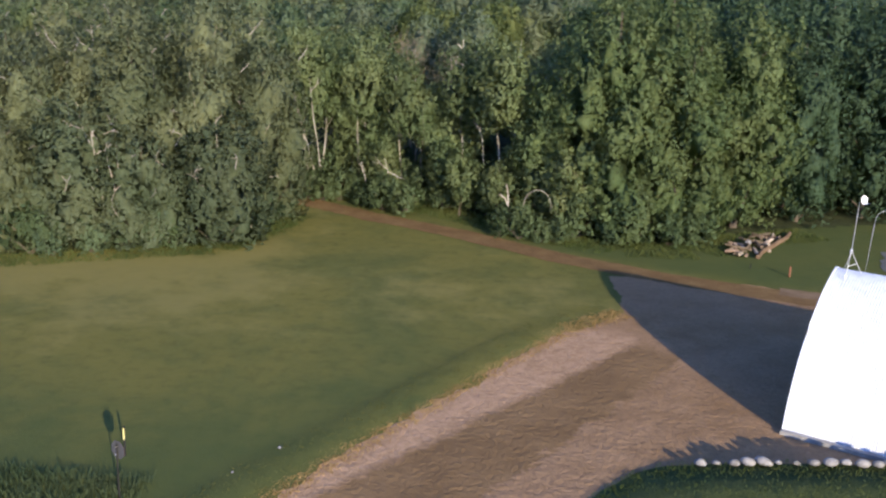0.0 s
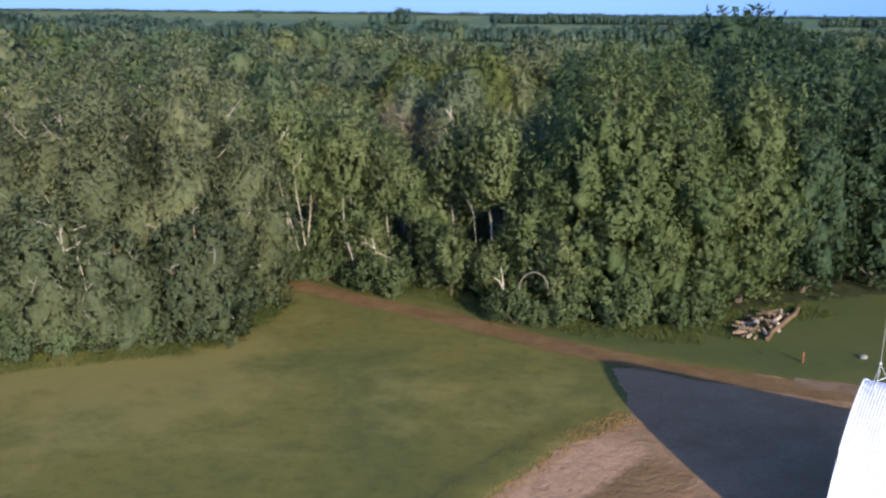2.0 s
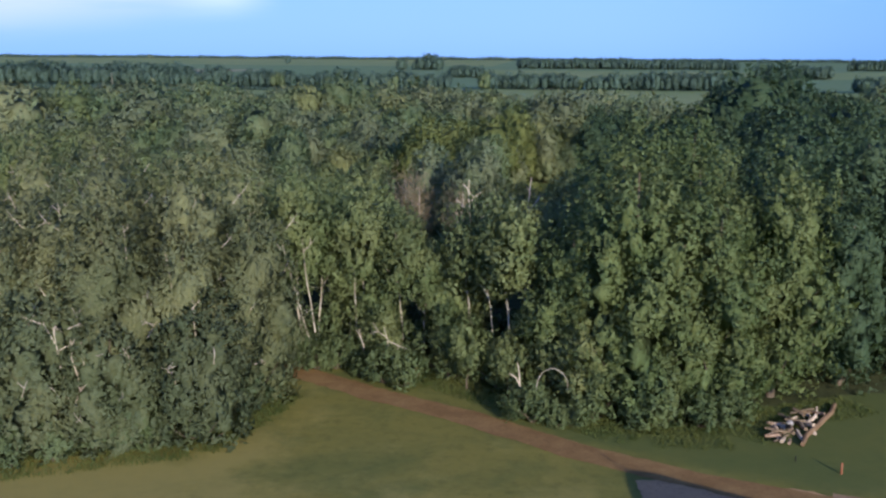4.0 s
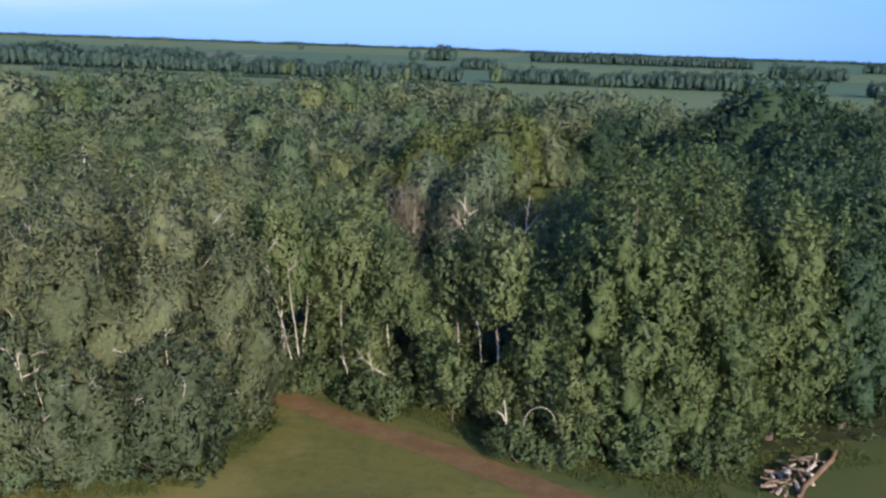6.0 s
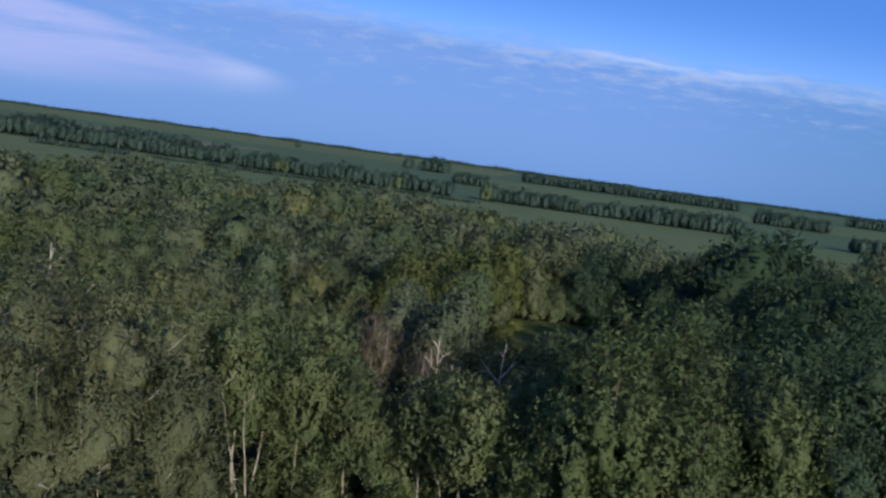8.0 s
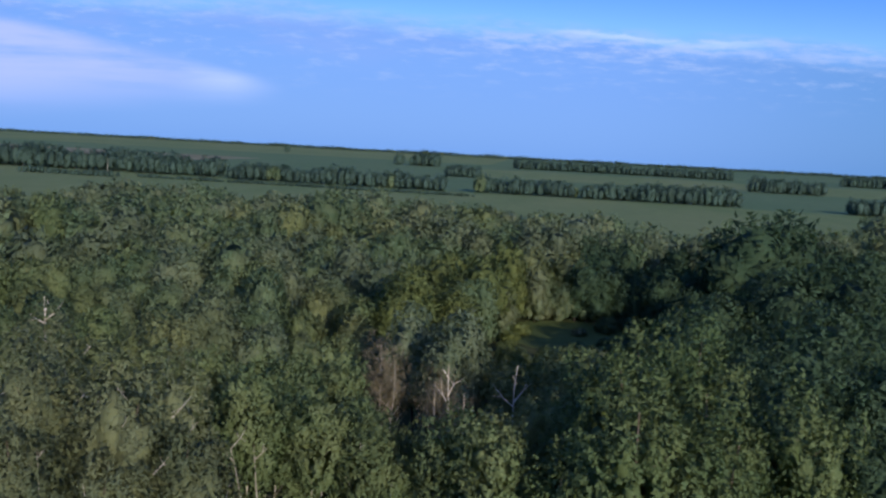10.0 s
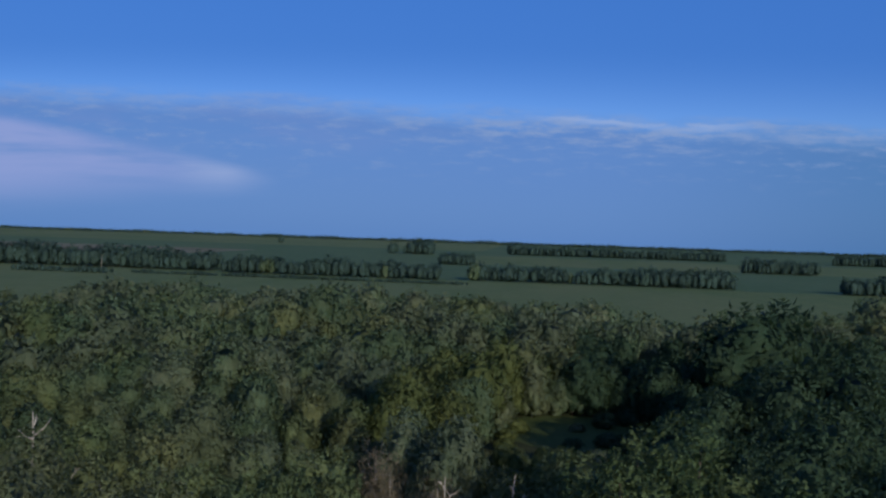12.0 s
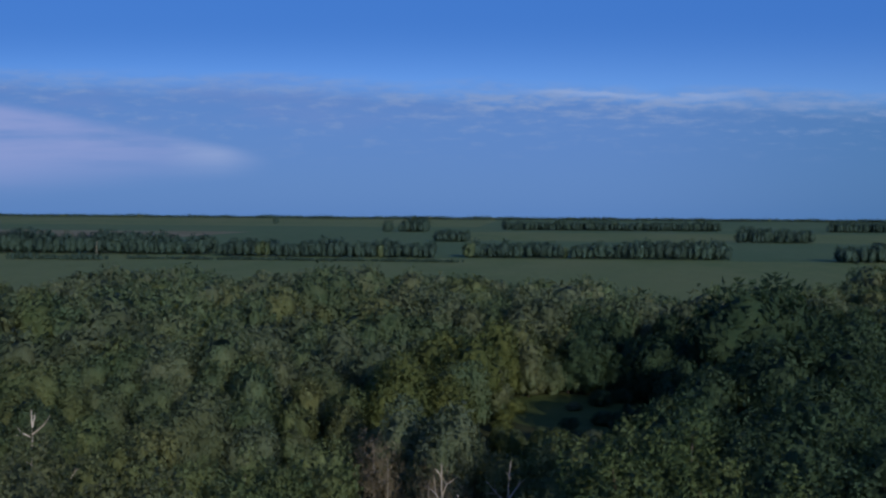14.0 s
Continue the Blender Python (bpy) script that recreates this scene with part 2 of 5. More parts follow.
M_CROP = material("young_crop", (0.090, 0.141, 0.060), (0.115, 0.159, 0.069), 0.006, 0.95, bump=0.1, bscale=0.4, fine=0.1, coord="Position", stretch=(1, 0.3, 1))
M_STUBBLE = material("pale_stubble", (0.180, 0.162, 0.090), (0.234, 0.216, 0.130), 0.01, 0.95, bump=0.1, bscale=0.4, fine=0.1, coord="Position", stretch=(1, 0.3, 1))
M_BLADE = leafy("tall_grass_blade", (0.047, 0.067, 0.019), (0.076, 0.089, 0.027))
M_DRYBLADE = leafy("dry_grass_blade", (0.274, 0.180, 0.079), (0.342, 0.231, 0.106))
M_VERGE = leafy("verge_grass_blade", (0.076, 0.080, 0.024), (0.104, 0.100, 0.030))
M_ROUGH = leafy("rough_grass_blade", (0.036, 0.055, 0.026), (0.058, 0.075, 0.035))


# ---- mesh helpers ----
def mesh_np(name, v, q, mats, idx=None, smooth=False, normals=None):
    """A mesh from arrays of vertices and of faces with equal corner counts."""
    me = bpy.data.meshes.new(name)
    v, q = np.asarray(v, np.float32), np.asarray(q, np.int32)
    k = q.shape[1]
    me.vertices.add(len(v))
    me.vertices.foreach_set("co", v.ravel())
    me.loops.add(q.size)
    me.loops.foreach_set("vertex_index", q.ravel())
    me.polygons.add(len(q))
    me.polygons.foreach_set("loop_start", np.arange(0, q.size, k, dtype=np.int32))
    if idx is not None:
        me.polygons.foreach_set("material_index", np.asarray(idx, np.int32))
    me.polygons.foreach_set("use_smooth", np.full(len(q), smooth))
    for m in (mats if isinstance(mats, (list, tuple)) else [mats]):
        me.materials.append(m)
    me.update(calc_edges=True)
    if normals is not None:
        me.normals_split_custom_set_from_vertices(np.asarray(normals, np.float32))
    return me


def empty(name, x=0, y=0, z=0):
    ob = new(name)
    ob.location, ob.empty_display_size = (x, y, z), 0.2
    return ob


def child(name, me, parent, label=""):
    ob = new(name, me)
    ob.parent = parent
    if label:
        ob["label"] = label
    return ob


def part(name, bm, mat, parent, label="", smooth=False):
    me = bpy.data.meshes.new(name)
    for f in bm.faces:
        f.smooth = smooth
    bm.to_mesh(me)
    bm.free()
    me.materials.append(mat)
    return child(name, me, parent, label)


def join(parts):
    """Joins (verts, quads) arrays."""
    v, q, n = [], [], 0
    for a, b in parts:
        v.append(a)
        q.append(b + n)
        n += len(a)
    return np.concatenate(v), np.concatenate(q)


def tube(path, radii, sides=7):
    """A tapered tube along a path, as (verts, quads)."""
    path = np.asarray(path, float)
    v, q = [], []
    for i, p in enumerate(path):
        d = path[min(i + 1, len(path) - 1)] - path[max(i - 1, 0)]
        d = d / (np.linalg.norm(d) + 1e-9)
        a = np.cross(d, (0.3, 0.9, 0.1) if abs(d[2]) > 0.7 else (0, 0, 1))
        a /= np.linalg.norm(a)
        b = np.cross(d, a)
        w = np.linspace(0, 2 * np.pi, sides, endpoint=False)[:, None]
        v.append(p + radii[i] * (np.cos(w) * a + np.sin(w) * b))
        if i:
            for k in range(sides):
                q.append((sides * (i - 1) + k, sides * (i - 1) + (k + 1) % sides, sides * i + (k + 1) % sides, sides * i + k))
    return np.concatenate(v), np.array(q)


def unit(a):
    return a / (np.linalg.norm(a, axis=-1, keepdims=True) + 1e-9)


def quad_ball(n):
    """A round ball out of a cube with n by n squares a side."""
    q, seen = [], {}
    for ax in range(3):
        for sg in (-1, 1):
            for i in range(n):
                for j in range(n):
                    f = []
                    for di, dj in ((0, 0), (1, 0), (1, 1), (0, 1)):
                        p = [0, 0, 0]
                        p[ax], p[(ax + 1) % 3], p[(ax + 2) % 3] = sg * n, 2 * (i + di) - n, 2 * (j + dj) - n
                        f.append(seen.setdefault(tuple(p), len(seen)))
                    f = f if sg > 0 else f[::-1]
                    q += [f[:3], [f[0], f[2], f[3]]]
    return unit(np.array(list(seen), float)), np.array(q)


def crown(rng, h, base, r, lobes, wide, count, size, tall=1.2, lift=0.6, core=0.88, crease=0.24, deep=0.07, rough=0.20, thin=0.62, ball=8, cover=1.1, skirt=1.0, puff=0.35):
    """An egg-shaped crown of bulging limbs set with tufts of leaf sprays; returns the leaves and the bulges' centres.
    wide and tall size one tuft, count its sprays; skirt below 1 thins the tufts towards the foot."""
    dz = 1 - (np.arange(lobes) + rng.uniform(0, 1, lobes)) / lobes * 2
    w = np.arange(lobes) * 2.399 + rng.uniform(-0.7, 0.7, lobes)
    bulge = np.stack([np.sqrt(1 - dz * dz) * np.cos(w), np.sqrt(1 - dz * dz) * np.sin(w), dz], 1)
    size_k = rng.uniform(0.80, 1.10, lobes)
    half = np.array([r, r, (h - base) / 2])
    mid = np.array([0, 0, (h + base) / 2])
    span = 2.1 * (half[0] * half[1] * half[2]) ** (1 / 3) / math.sqrt(lobes)

    def outline(d):
        gone = np.sqrt((((d * half)[:, None, :] - (bulge * half)[None]) ** 2).sum(2)) / span + (1.1 - size_k) * 0.9
        near = gone.argmin(1)
        ang = np.sqrt((((d - bulge[near]) * half) ** 2).sum(1)) / span
        heart = mid + bulge[near] * half * 0.55 * size_k[near][:, None]
        return size_k[near] * (1 - crease * np.clip(ang, 0, 1.3) ** 1.6), heart

    area = 4 * math.pi * ((2 * (half[0] * half[2]) ** 1.6 + half[0] ** 3.2) / 3) ** (1 / 1.6)
    k = max(6, int(area * cover / wide ** 2))
    z = np.clip(1 - (np.arange(k) + rng.uniform(0, 1, k)) / k * 2, -1, 1)
    a = np.arange(k) * 2.399963 + rng.uniform(-0.5, 0.5, k)
    d = np.stack([np.sqrt(1 - z * z) * np.cos(a), np.sqrt(1 - z * z) * np.sin(a), z], 1)
    f, heart = outline(d)
    spot = mid + d * half * (f * (1 - deep * rng.uniform(0, 1, k) ** 1.5))[:, None]
    keep = (spot[:, 2] > 0.1) & (rng.uniform(0, 1, k) < np.clip(skirt + (1 - skirt) * (d[:, 2] + 1), 0, 1))
    spot, d, heart = spot[keep], d[keep], heart[keep]
    out = unit(unit(spot - heart) + 0.5 * unit(d / half))
    axis = unit(out * (1 - 0.5 * lift) + np.array([0, 0, lift]) + 0.22 * rng.normal(size=out.shape))
    big = rng.uniform(0.65, 1.35, len(spot))
    # sprays round each tuft, wide at its foot and narrow at its tip
    spot, out, axis, big = [np.repeat(x, count, 0) for x in (spot, out, axis, big)]
    n = len(spot)
    up = rng.uniform(0, 1, n) ** 0.8
    off = rng.normal(size=(n, 3))
    off = off - axis * (off * axis).sum(1)[:, None]
    off = unit(off) * (np.sqrt(rng.uniform(0.05, 1, n)) * (0.55 - 0.36 * up) * wide * big)[:, None]
    pos = spot + axis * ((up - 0.35) * tall * wide * big)[:, None] + off
    nor = unit(puff * unit(off) + 0.9 * out + 0.25 * axis * up[:, None])
    soft = unit(0.8 * nor * np.array([1, 1, 0.35]) + rough * rng.normal(size=(n, 3)))
    flat = unit(nor + 0.45 * rng.normal(size=(n, 3)))
    tip = unit(axis + 0.6 * unit(off) + 0.45 * rng.normal(size=(n, 3)))
    tip = unit(tip - 0.9 * flat * (tip * flat).sum(1)[:, None])
    side = np.cross(tip, flat)
    s = (size * rng.uniform(0.6, 1.35, n))[:, None]
    v = np.stack([pos - side * s * thin / 2, pos + side * s * thin / 2, pos + tip * s], 1).reshape(-1, 3)
    v[:, 2] = np.maximum(v[:, 2], 0.03)
    bv, bq = quad_ball(ball)
    bf, bh = outline(bv)
    inner = mid + bv * half * (core * bf * rng.uniform(0.92, 1.06, len(bv)))[:, None]
    inner[:, 2] = np.maximum(inner[:, 2], 0.05)
    v, q = join([(v, np.arange(3 * n).reshape(-1, 3)), (inner, bq)])
    return (v, q, np.concatenate([np.repeat(soft, 3, 0), unit((inner - bh + 1e-4) * np.array([1, 1, 0.4]))])), mid + bulge * half * 0.7


def trunk_mesh(rng, h, base, c, r0, lean=0.4, limbs=7, bare=0.0):
    top = np.array([rng.normal() * lean, rng.normal() * lean, h * 0.84])
    k = 7
    path = [top * (i / k) + np.array([rng.normal(), rng.normal(), 0]) * 0.10 * (0 < i) for i in range(k + 1)]
    path[0][2] = -0.3
    radii = [r0 * (1.0 - 0.86 * i / k) + (0.35 * r0 if i == 0 else 0) for i in range(k + 1)]
    parts = [tube(path, radii, 8)]
    order = rng.permutation(len(c))[:limbs]
    for j in order:
        e = c[j]
        z0 = max(base * 0.8, e[2] - np.hypot(e[0], e[1]) * rng.uniform(0.7, 1.3))
        f = np.clip(z0 / (h * 0.84), 0, 1)
        s = top * f
        mid = (s + e) / 2 + np.array([0, 0, -0.25])
        rr = r0 * (1 - 0.8 * f) * 0.5
        parts.append(tube([s, mid, e], [rr, rr * 0.6, rr * 0.15], 5))
    return join(parts)


# ---- plan ----
WOOD_EDGE_W = [(-120, 44), (-34.7, 61.9), (-28.1, 65.1), (-21.6, 68.0), (-19.1, 74.7), (-18.6, 79.5), (-24, 86), (-50, 97), (-120, 120)]
WOOD_EDGE_E = [(-120, 126), (-50, 103), (-21, 91.5), (-11.2, 89.0), (-2.9, 82.0), (4.2, 77.0), (8.5, 74.6), (13.7, 75.0), (17.0, 79.0), (24.3, 83), (38, 88), (120, 104)]
TRAIL = [(-75, 108.5), (-50, 99.6), (-34, 93.2), (-19, 85.2), (-11.5, 80.2), (-4.8, 76.5), (4.0, 70.3), (11.0, 66.6), (19.8, 63.4), (30, 60.5), (48, 57)]


def edge_y(edge, x):
    return np.interp(x, [p[0] for p in edge], [p[1] for p in edge])


def dist_line(x, y, line):
    """Distance from points to a polyline, in the plan."""
    best = np.full(np.shape(x), 1e9)
    for (ax, ay), (bx, by) in zip(line, line[1:]):
        dx, dy = bx - ax, by - ay
        t = np.clip(((x - ax) * dx + (y - ay) * dy) / (dx * dx + dy * dy), 0, 1)
        best = np.minimum(best, np.hypot(x - ax - t * dx, y - ay - t * dy))
    return best


def far_edge(x):
    """How far back the woods reach."""
    return np.interp(x, [-260, -190, -150, -106, -57, -22, 11, 49, 76, 110, 147, 260], [250, 345, 410, 425, 424, 412, 380, 355, 318, 400, 445, 450]) + 10 * np.sin(x * 0.11) + 6 * np.sin(x * 0.31 + 1)


def tallest(x, y):
    """Growth stays low round the glade, before it and among the dead trees."""
    top = 30.0
    if 118 < y < 190 and abs(x - (3.0 + 0.045 * (y - 18)) + 0.5) < 3.0 + 0.075 * (y - 18):
        top = min(top, max(2.5, 0.20 * (189 - y)))
    if ((x + 8.0) / 5.0) ** 2 + ((y - 103) / 7.0) ** 2 < 1:
        top = min(top, 9.0)
    if ((x + 1.5) / 3.4) ** 2 + ((y - 110) / 9.0) ** 2 < 1:
        top = min(top, 7.5)
    if ((x - 5.0) / 3.4) ** 2 + ((y - 107) / 9.0) ** 2 < 1:
        top = min(top, 8.0)
    return top


def in_woods(x, y):
    """Whether a tree may stand there."""
    front = y > edge_y(WOOD_EDGE_E, x) + 1.2
    west = (x < -19.5) & (y > edge_y(WOOD_EDGE_W[:5], x) + 1.0) & (y < edge_y(WOOD_EDGE_W[5:][::-1], x) - 0.5)
    glade = ((x - 10.5) / 16) ** 2 + ((y - 202) / 17) ** 2 < 1
    clearing = ((x - 68) / 13) ** 2 + ((y - 228) / 14) ** 2 < 1
    return (front | west) & (y < far_edge(x)) & ~glade & ~clearing


# ---- ground ----
def rise(y):
    return 25.0 * np.clip((y - 1500) / 3400, 0, 1) ** 1.2


def ground():
    xs = np.unique(np.concatenate([np.linspace(-120, 120, 25), np.sign(np.linspace(-1, 1, 61)) * 120 + np.sign(np.linspace(-1, 1, 61)) * 4700 * np.abs(np.linspace(-1, 1, 61)) ** 2]))
    ys = np.unique(np.concatenate([np.linspace(-150, 420, 58), 420 + 4480 * np.linspace(0, 1, 70) ** 1.6, -150 - 4700 * np.linspace(0, 1, 20) ** 2]))
    gx, gy = np.meshgrid(xs, ys)
    v = np.stack([gx, gy, rise(gy)], -1).reshape(-1, 3)
    nx, ny = len(xs), len(ys)
    i, j = np.meshgrid(np.arange(nx - 1), np.arange(ny - 1))
    q = np.stack([j * nx + i, j * nx + i + 1, (j + 1) * nx + i + 1, (j + 1) * nx + i], -1).reshape(-1, 4)
    cx, cy = v[q].mean(1)[:, 0], v[q].mean(1)[:, 1]
    idx = np.ones(len(q), int)
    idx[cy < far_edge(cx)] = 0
    idx[(cy > 860) & (cy < 1460)] = 2
    idx[(cy > 1460) & (cx < -150) & (cy < 2600)] = 2
    idx[(cy > 2050) & (cx > -150)] = 2
    idx[(cy > 1500) & (cy < 1900) & (cx < -500)] = 3
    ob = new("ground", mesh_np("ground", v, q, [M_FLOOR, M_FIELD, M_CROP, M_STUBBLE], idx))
    tagged(ob, "flat prairie ground of woodland floor, pasture and crop fields", "ground", kind="structure")


ground()


# ---- lawn, gravel, trail ----
GRAVEL_EDGE = [(-26, 2), (-14.5, 22.5), (-8.3, 33.4), (-6.0, 37.6), (-3.1, 42.8), (0.5, 49.2), (3.6, 54.3), (7.5, 58.3)]


def left_of_gravel(x, y):
    """Distance from the gravel's western edge, positive on the lawn."""
    d = dist_line(x, y, GRAVEL_EDGE)
    ex = np.interp(y, [p[1] for p in GRAVEL_EDGE], [p[0] for p in GRAVEL_EDGE])
    return np.where(x < ex, d, -d)


def step01(x, a, b):
    t = np.clip((x - a) / (b - a), 0, 1)
    return t * t * (3 - 2 * t)


def lawn_z(x, y):
    s = left_of_gravel(x, y)
    return 0.02 + 0.13 * step01(s, 0.0, 0.8) * (1 - step01(s, 2.1, 2.5)) * step01(58 - y, 0, 6)


def attr_material(name, base, other, attr, rough=0.95, bump=0.06, scale=0.5, fine=14.0, stretch=(1, 1, 1), dark=(0.05, 0.08, 0.02), sunny=(0.2, 0.18, 0.04)):
    mt = material(name, base[0], base[1], scale, rough, bump=bump, bscale=7.0, fine=fine, coord="Position", stretch=stretch)
    t = mt.node_tree
    g = G(t)
    bsdf = [n for n in t.nodes if n.type == "BSDF_PRINCIPLED"][0]
    was = bsdf.inputs["Base Color"].links[0].from_socket
    at = g.node("ShaderNodeAttribute", attribute_name=attr)
    pos = g.node("ShaderNodeNewGeometry").outputs["Position"]
    f = g.m("ADD", at.outputs["Fac"], g.m("MULTIPLY", g.m("SUBTRACT", g.noise(pos, 0.22, 6, 0.7), 0.5), 2.0))
    sunned = g.noise(pos, 0.055, 5, 0.65, 0.6)
    col = g.mix(g.m("MULTIPLY", g.smooth(sunned, 0.37, 0.58), 0.8), was, sunny)
    spots = g.noise(pos, 0.16, 6, 0.7, 0.8)
    col = g.mix(g.m("MULTIPLY", g.smooth(spots, 0.48, 0.68), 0.55), col, dark)
    tufts = g.noise(pos, 1.1, 5, 0.75)
    col = g.mix(g.m("MULTIPLY", g.smooth(tufts, 0.45, 0.7), 0.35), col, tuple(0.6 * c for c in dark))
    col = g.mix(g.m("MULTIPLY", g.smooth(f, 0.35, 1.0), 0.55), col, other)
    lush = g.m("MULTIPLY", g.node("ShaderNodeAttribute", attribute_name="lush").outputs["Fac"], 0.7)
    col = g.mix(lush, col, (0.064, 0.084, 0.026))
    g.put(bsdf.inputs["Base Color"], col)
    return mt


M_LAWN = attr_material("mown_grass", ((0.091, 0.102, 0.029), (0.121, 0.124, 0.034)), (0.251, 0.211, 0.068), "dry", scale=0.3, dark=(0.076, 0.093, 0.027), sunny=(0.160, 0.141, 0.034))
M_GRAVEL = material("sandy_gravel", (0.249, 0.151, 0.073), (0.337, 0.210, 0.108), 0.5, 0.95, bump=0.20, bscale=2.4, fine=5, coord="Position", big=(0.368, 0.236, 0.136))


def damp_stain(mt):
    """A brown damp track with vague edges along the gravel, and a paler loose margin beside the lawn."""
    g = G(mt.node_tree)
    bsdf = [n for n in mt.node_tree.nodes if n.type == "BSDF_PRINCIPLED"][0]
    was = bsdf.inputs["Base Color"].links[0].from_socket
    pos = g.node("ShaderNodeNewGeometry").outputs["Position"]
    sep = g.node("ShaderNodeSeparateXYZ")
    g.put(sep.inputs[0], pos)
    x, y = g.m("ADD", sep.outputs[0], 13.0), g.m("SUBTRACT", sep.outputs[1], 22.0)
    wob = g.m("MULTIPLY", g.m("SUBTRACT", g.noise(pos, 0.5, 6, 0.75, 0.5), 0.5), 2.0)
    across = g.m("ADD", g.m("SUBTRACT", g.m("MULTIPLY", x, 0.831), g.m("MULTIPLY", y, 0.557)), wob)
    ahead = g.m("ADD", g.m("MULTIPLY", x, 0.557), g.m("MULTIPLY", y, 0.831))
    wide = g.m("SUBTRACT", 4.9, g.m("MULTIPLY", ahead, 0.058))
    near = g.m("ADD", -1.35, g.m("MULTIPLY", ahead, 0.036))
    f = g.m("MULTIPLY", g.smooth(g.m("SUBTRACT", across, near), -0.10, 0.12), g.smooth(g.m("SUBTRACT", wide, g.m("ADD", across, g.m("MULTIPLY", g.m("SUBTRACT", g.noise(pos, 1.1, 5, 0.7, 0.8), 0.5), 2.2))), -0.12, 0.16))
    f = g.m("MULTIPLY", f, g.smooth(g.m("ADD", ahead, wob), 38.5, 36.0))
    tone = g.mix(g.smooth(g.noise(pos, 0.3, 5, 0.6), 0.35, 0.65), (0.170, 0.104, 0.046), (0.225, 0.140, 0.064))
    ruts = g.smooth(g.noise(pos, 1.9, 7, 0.85, 2.0), 0.50, 0.60)
    rough = g.mix(g.m("MULTIPLY", ruts, 0.7), was, (0.20, 0.125, 0.065))
    loose = g.m("MULTIPLY", g.smooth(g.m("SUBTRACT", across, near), -0.1, -0.6), g.smooth(g.m("ADD", ahead, wob), 39.5, 37.0))
    clods = g.smooth(g.noise(pos, 1.3, 7, 0.85, 1.0), 0.36, 0.62)
    rough = g.mix(g.m("MULTIPLY", loose, g.m("ADD", 0.15, g.m("MULTIPLY", clods, 0.65))), rough, (0.50, 0.32, 0.185))
    g.put(bsdf.inputs["Base Color"], g.mix(g.m("MULTIPLY", f, 0.92), rough, tone))


damp_stain(M_GRAVEL)
M_DIRT = material("brown_trail_earth", (0.150, 0.089, 0.036), (0.215, 0.136, 0.057), 0.5, 0.95, bump=0.05, bscale=5, coord="Position")
M_GREYGRAVEL = material("grey_gravel", (0.11, 0.11, 0.105), (0.16, 0.16, 0.15), 0.6, 0.95, bump=0.04, bscale=7, coord="Position")
M_BED = material("lush_garden_grass", (0.058, 0.075, 0.023), (0.091, 0.104, 0.034), 0.5, 0.95, bump=0.08, bscale=7, coord="Position")


def lawn():
    xs, ys = np.arange(-62, 62.1, 0.8), np.arange(-30, 96.1, 0.8)
    gx, gy = np.meshgrid(xs, ys)
    v = np.stack([gx, gy, lawn_z(gx, gy)], -1).reshape(-1, 3)
    nx = len(xs)
    i, j = np.meshgrid(np.arange(nx - 1), np.arange(len(ys) - 1))
    q = np.stack([j * nx + i, j * nx + i + 1, (j + 1) * nx + i + 1, (j + 1) * nx + i], -1).reshape(-1, 4)
    c = v[q].mean(1)
    lim = np.where(c[:, 0] < -20, np.minimum(edge_y(WOOD_EDGE_W[:5], c[:, 0]), 96), edge_y(WOOD_EDGE_E, c[:, 0]))
    q = q[c[:, 1] < lim + 1.5]
    me = mesh_np("lawn", v, q, M_LAWN, smooth=True)
    x, y = v[:, 0], v[:, 1]
    dw = dist_line(x, y, WOOD_EDGE_W[:6])
    dry = 0.55 * np.exp(-((dw - 3.2) / 2.2) ** 2) + 0.45 * np.exp(-(left_of_gravel(x, y) / 0.9) ** 2)
    dry += 0.55 * np.exp(-((y - 61) / 12) ** 2) + 0.35 * np.exp(-(((x + 24) / 9) ** 2 + ((y - 52) / 7) ** 2)) + 0.3 * np.exp(-(((x + 21) / 4) ** 2 + ((y - 60) / 5) ** 2))
    me.attributes.new("dry", "FLOAT", "POINT").data.foreach_set("value", dry.astype(np.float32))
    tx, ty = [p[0] for p in TRAIL], [p[1] for p in TRAIL]
    lush = step01(y - np.interp(x, tx, ty), 0.8, 3.5) * step01(x, -14, 10) + 0.65 * step01(47 - y, 0, 14) + 0.5 * np.exp(-((left_of_gravel(x, y) - 3) / 2.5) ** 2) * step01(52 - y, 0, 8)
    me.attributes.new("lush", "FLOAT", "POINT").data.foreach_set("value", np.clip(lush, 0, 1).astype(np.float32))
    tagged(new("lawn", me), "mown green lawn with dry straw-coloured patches", "lawn", kind="structure")


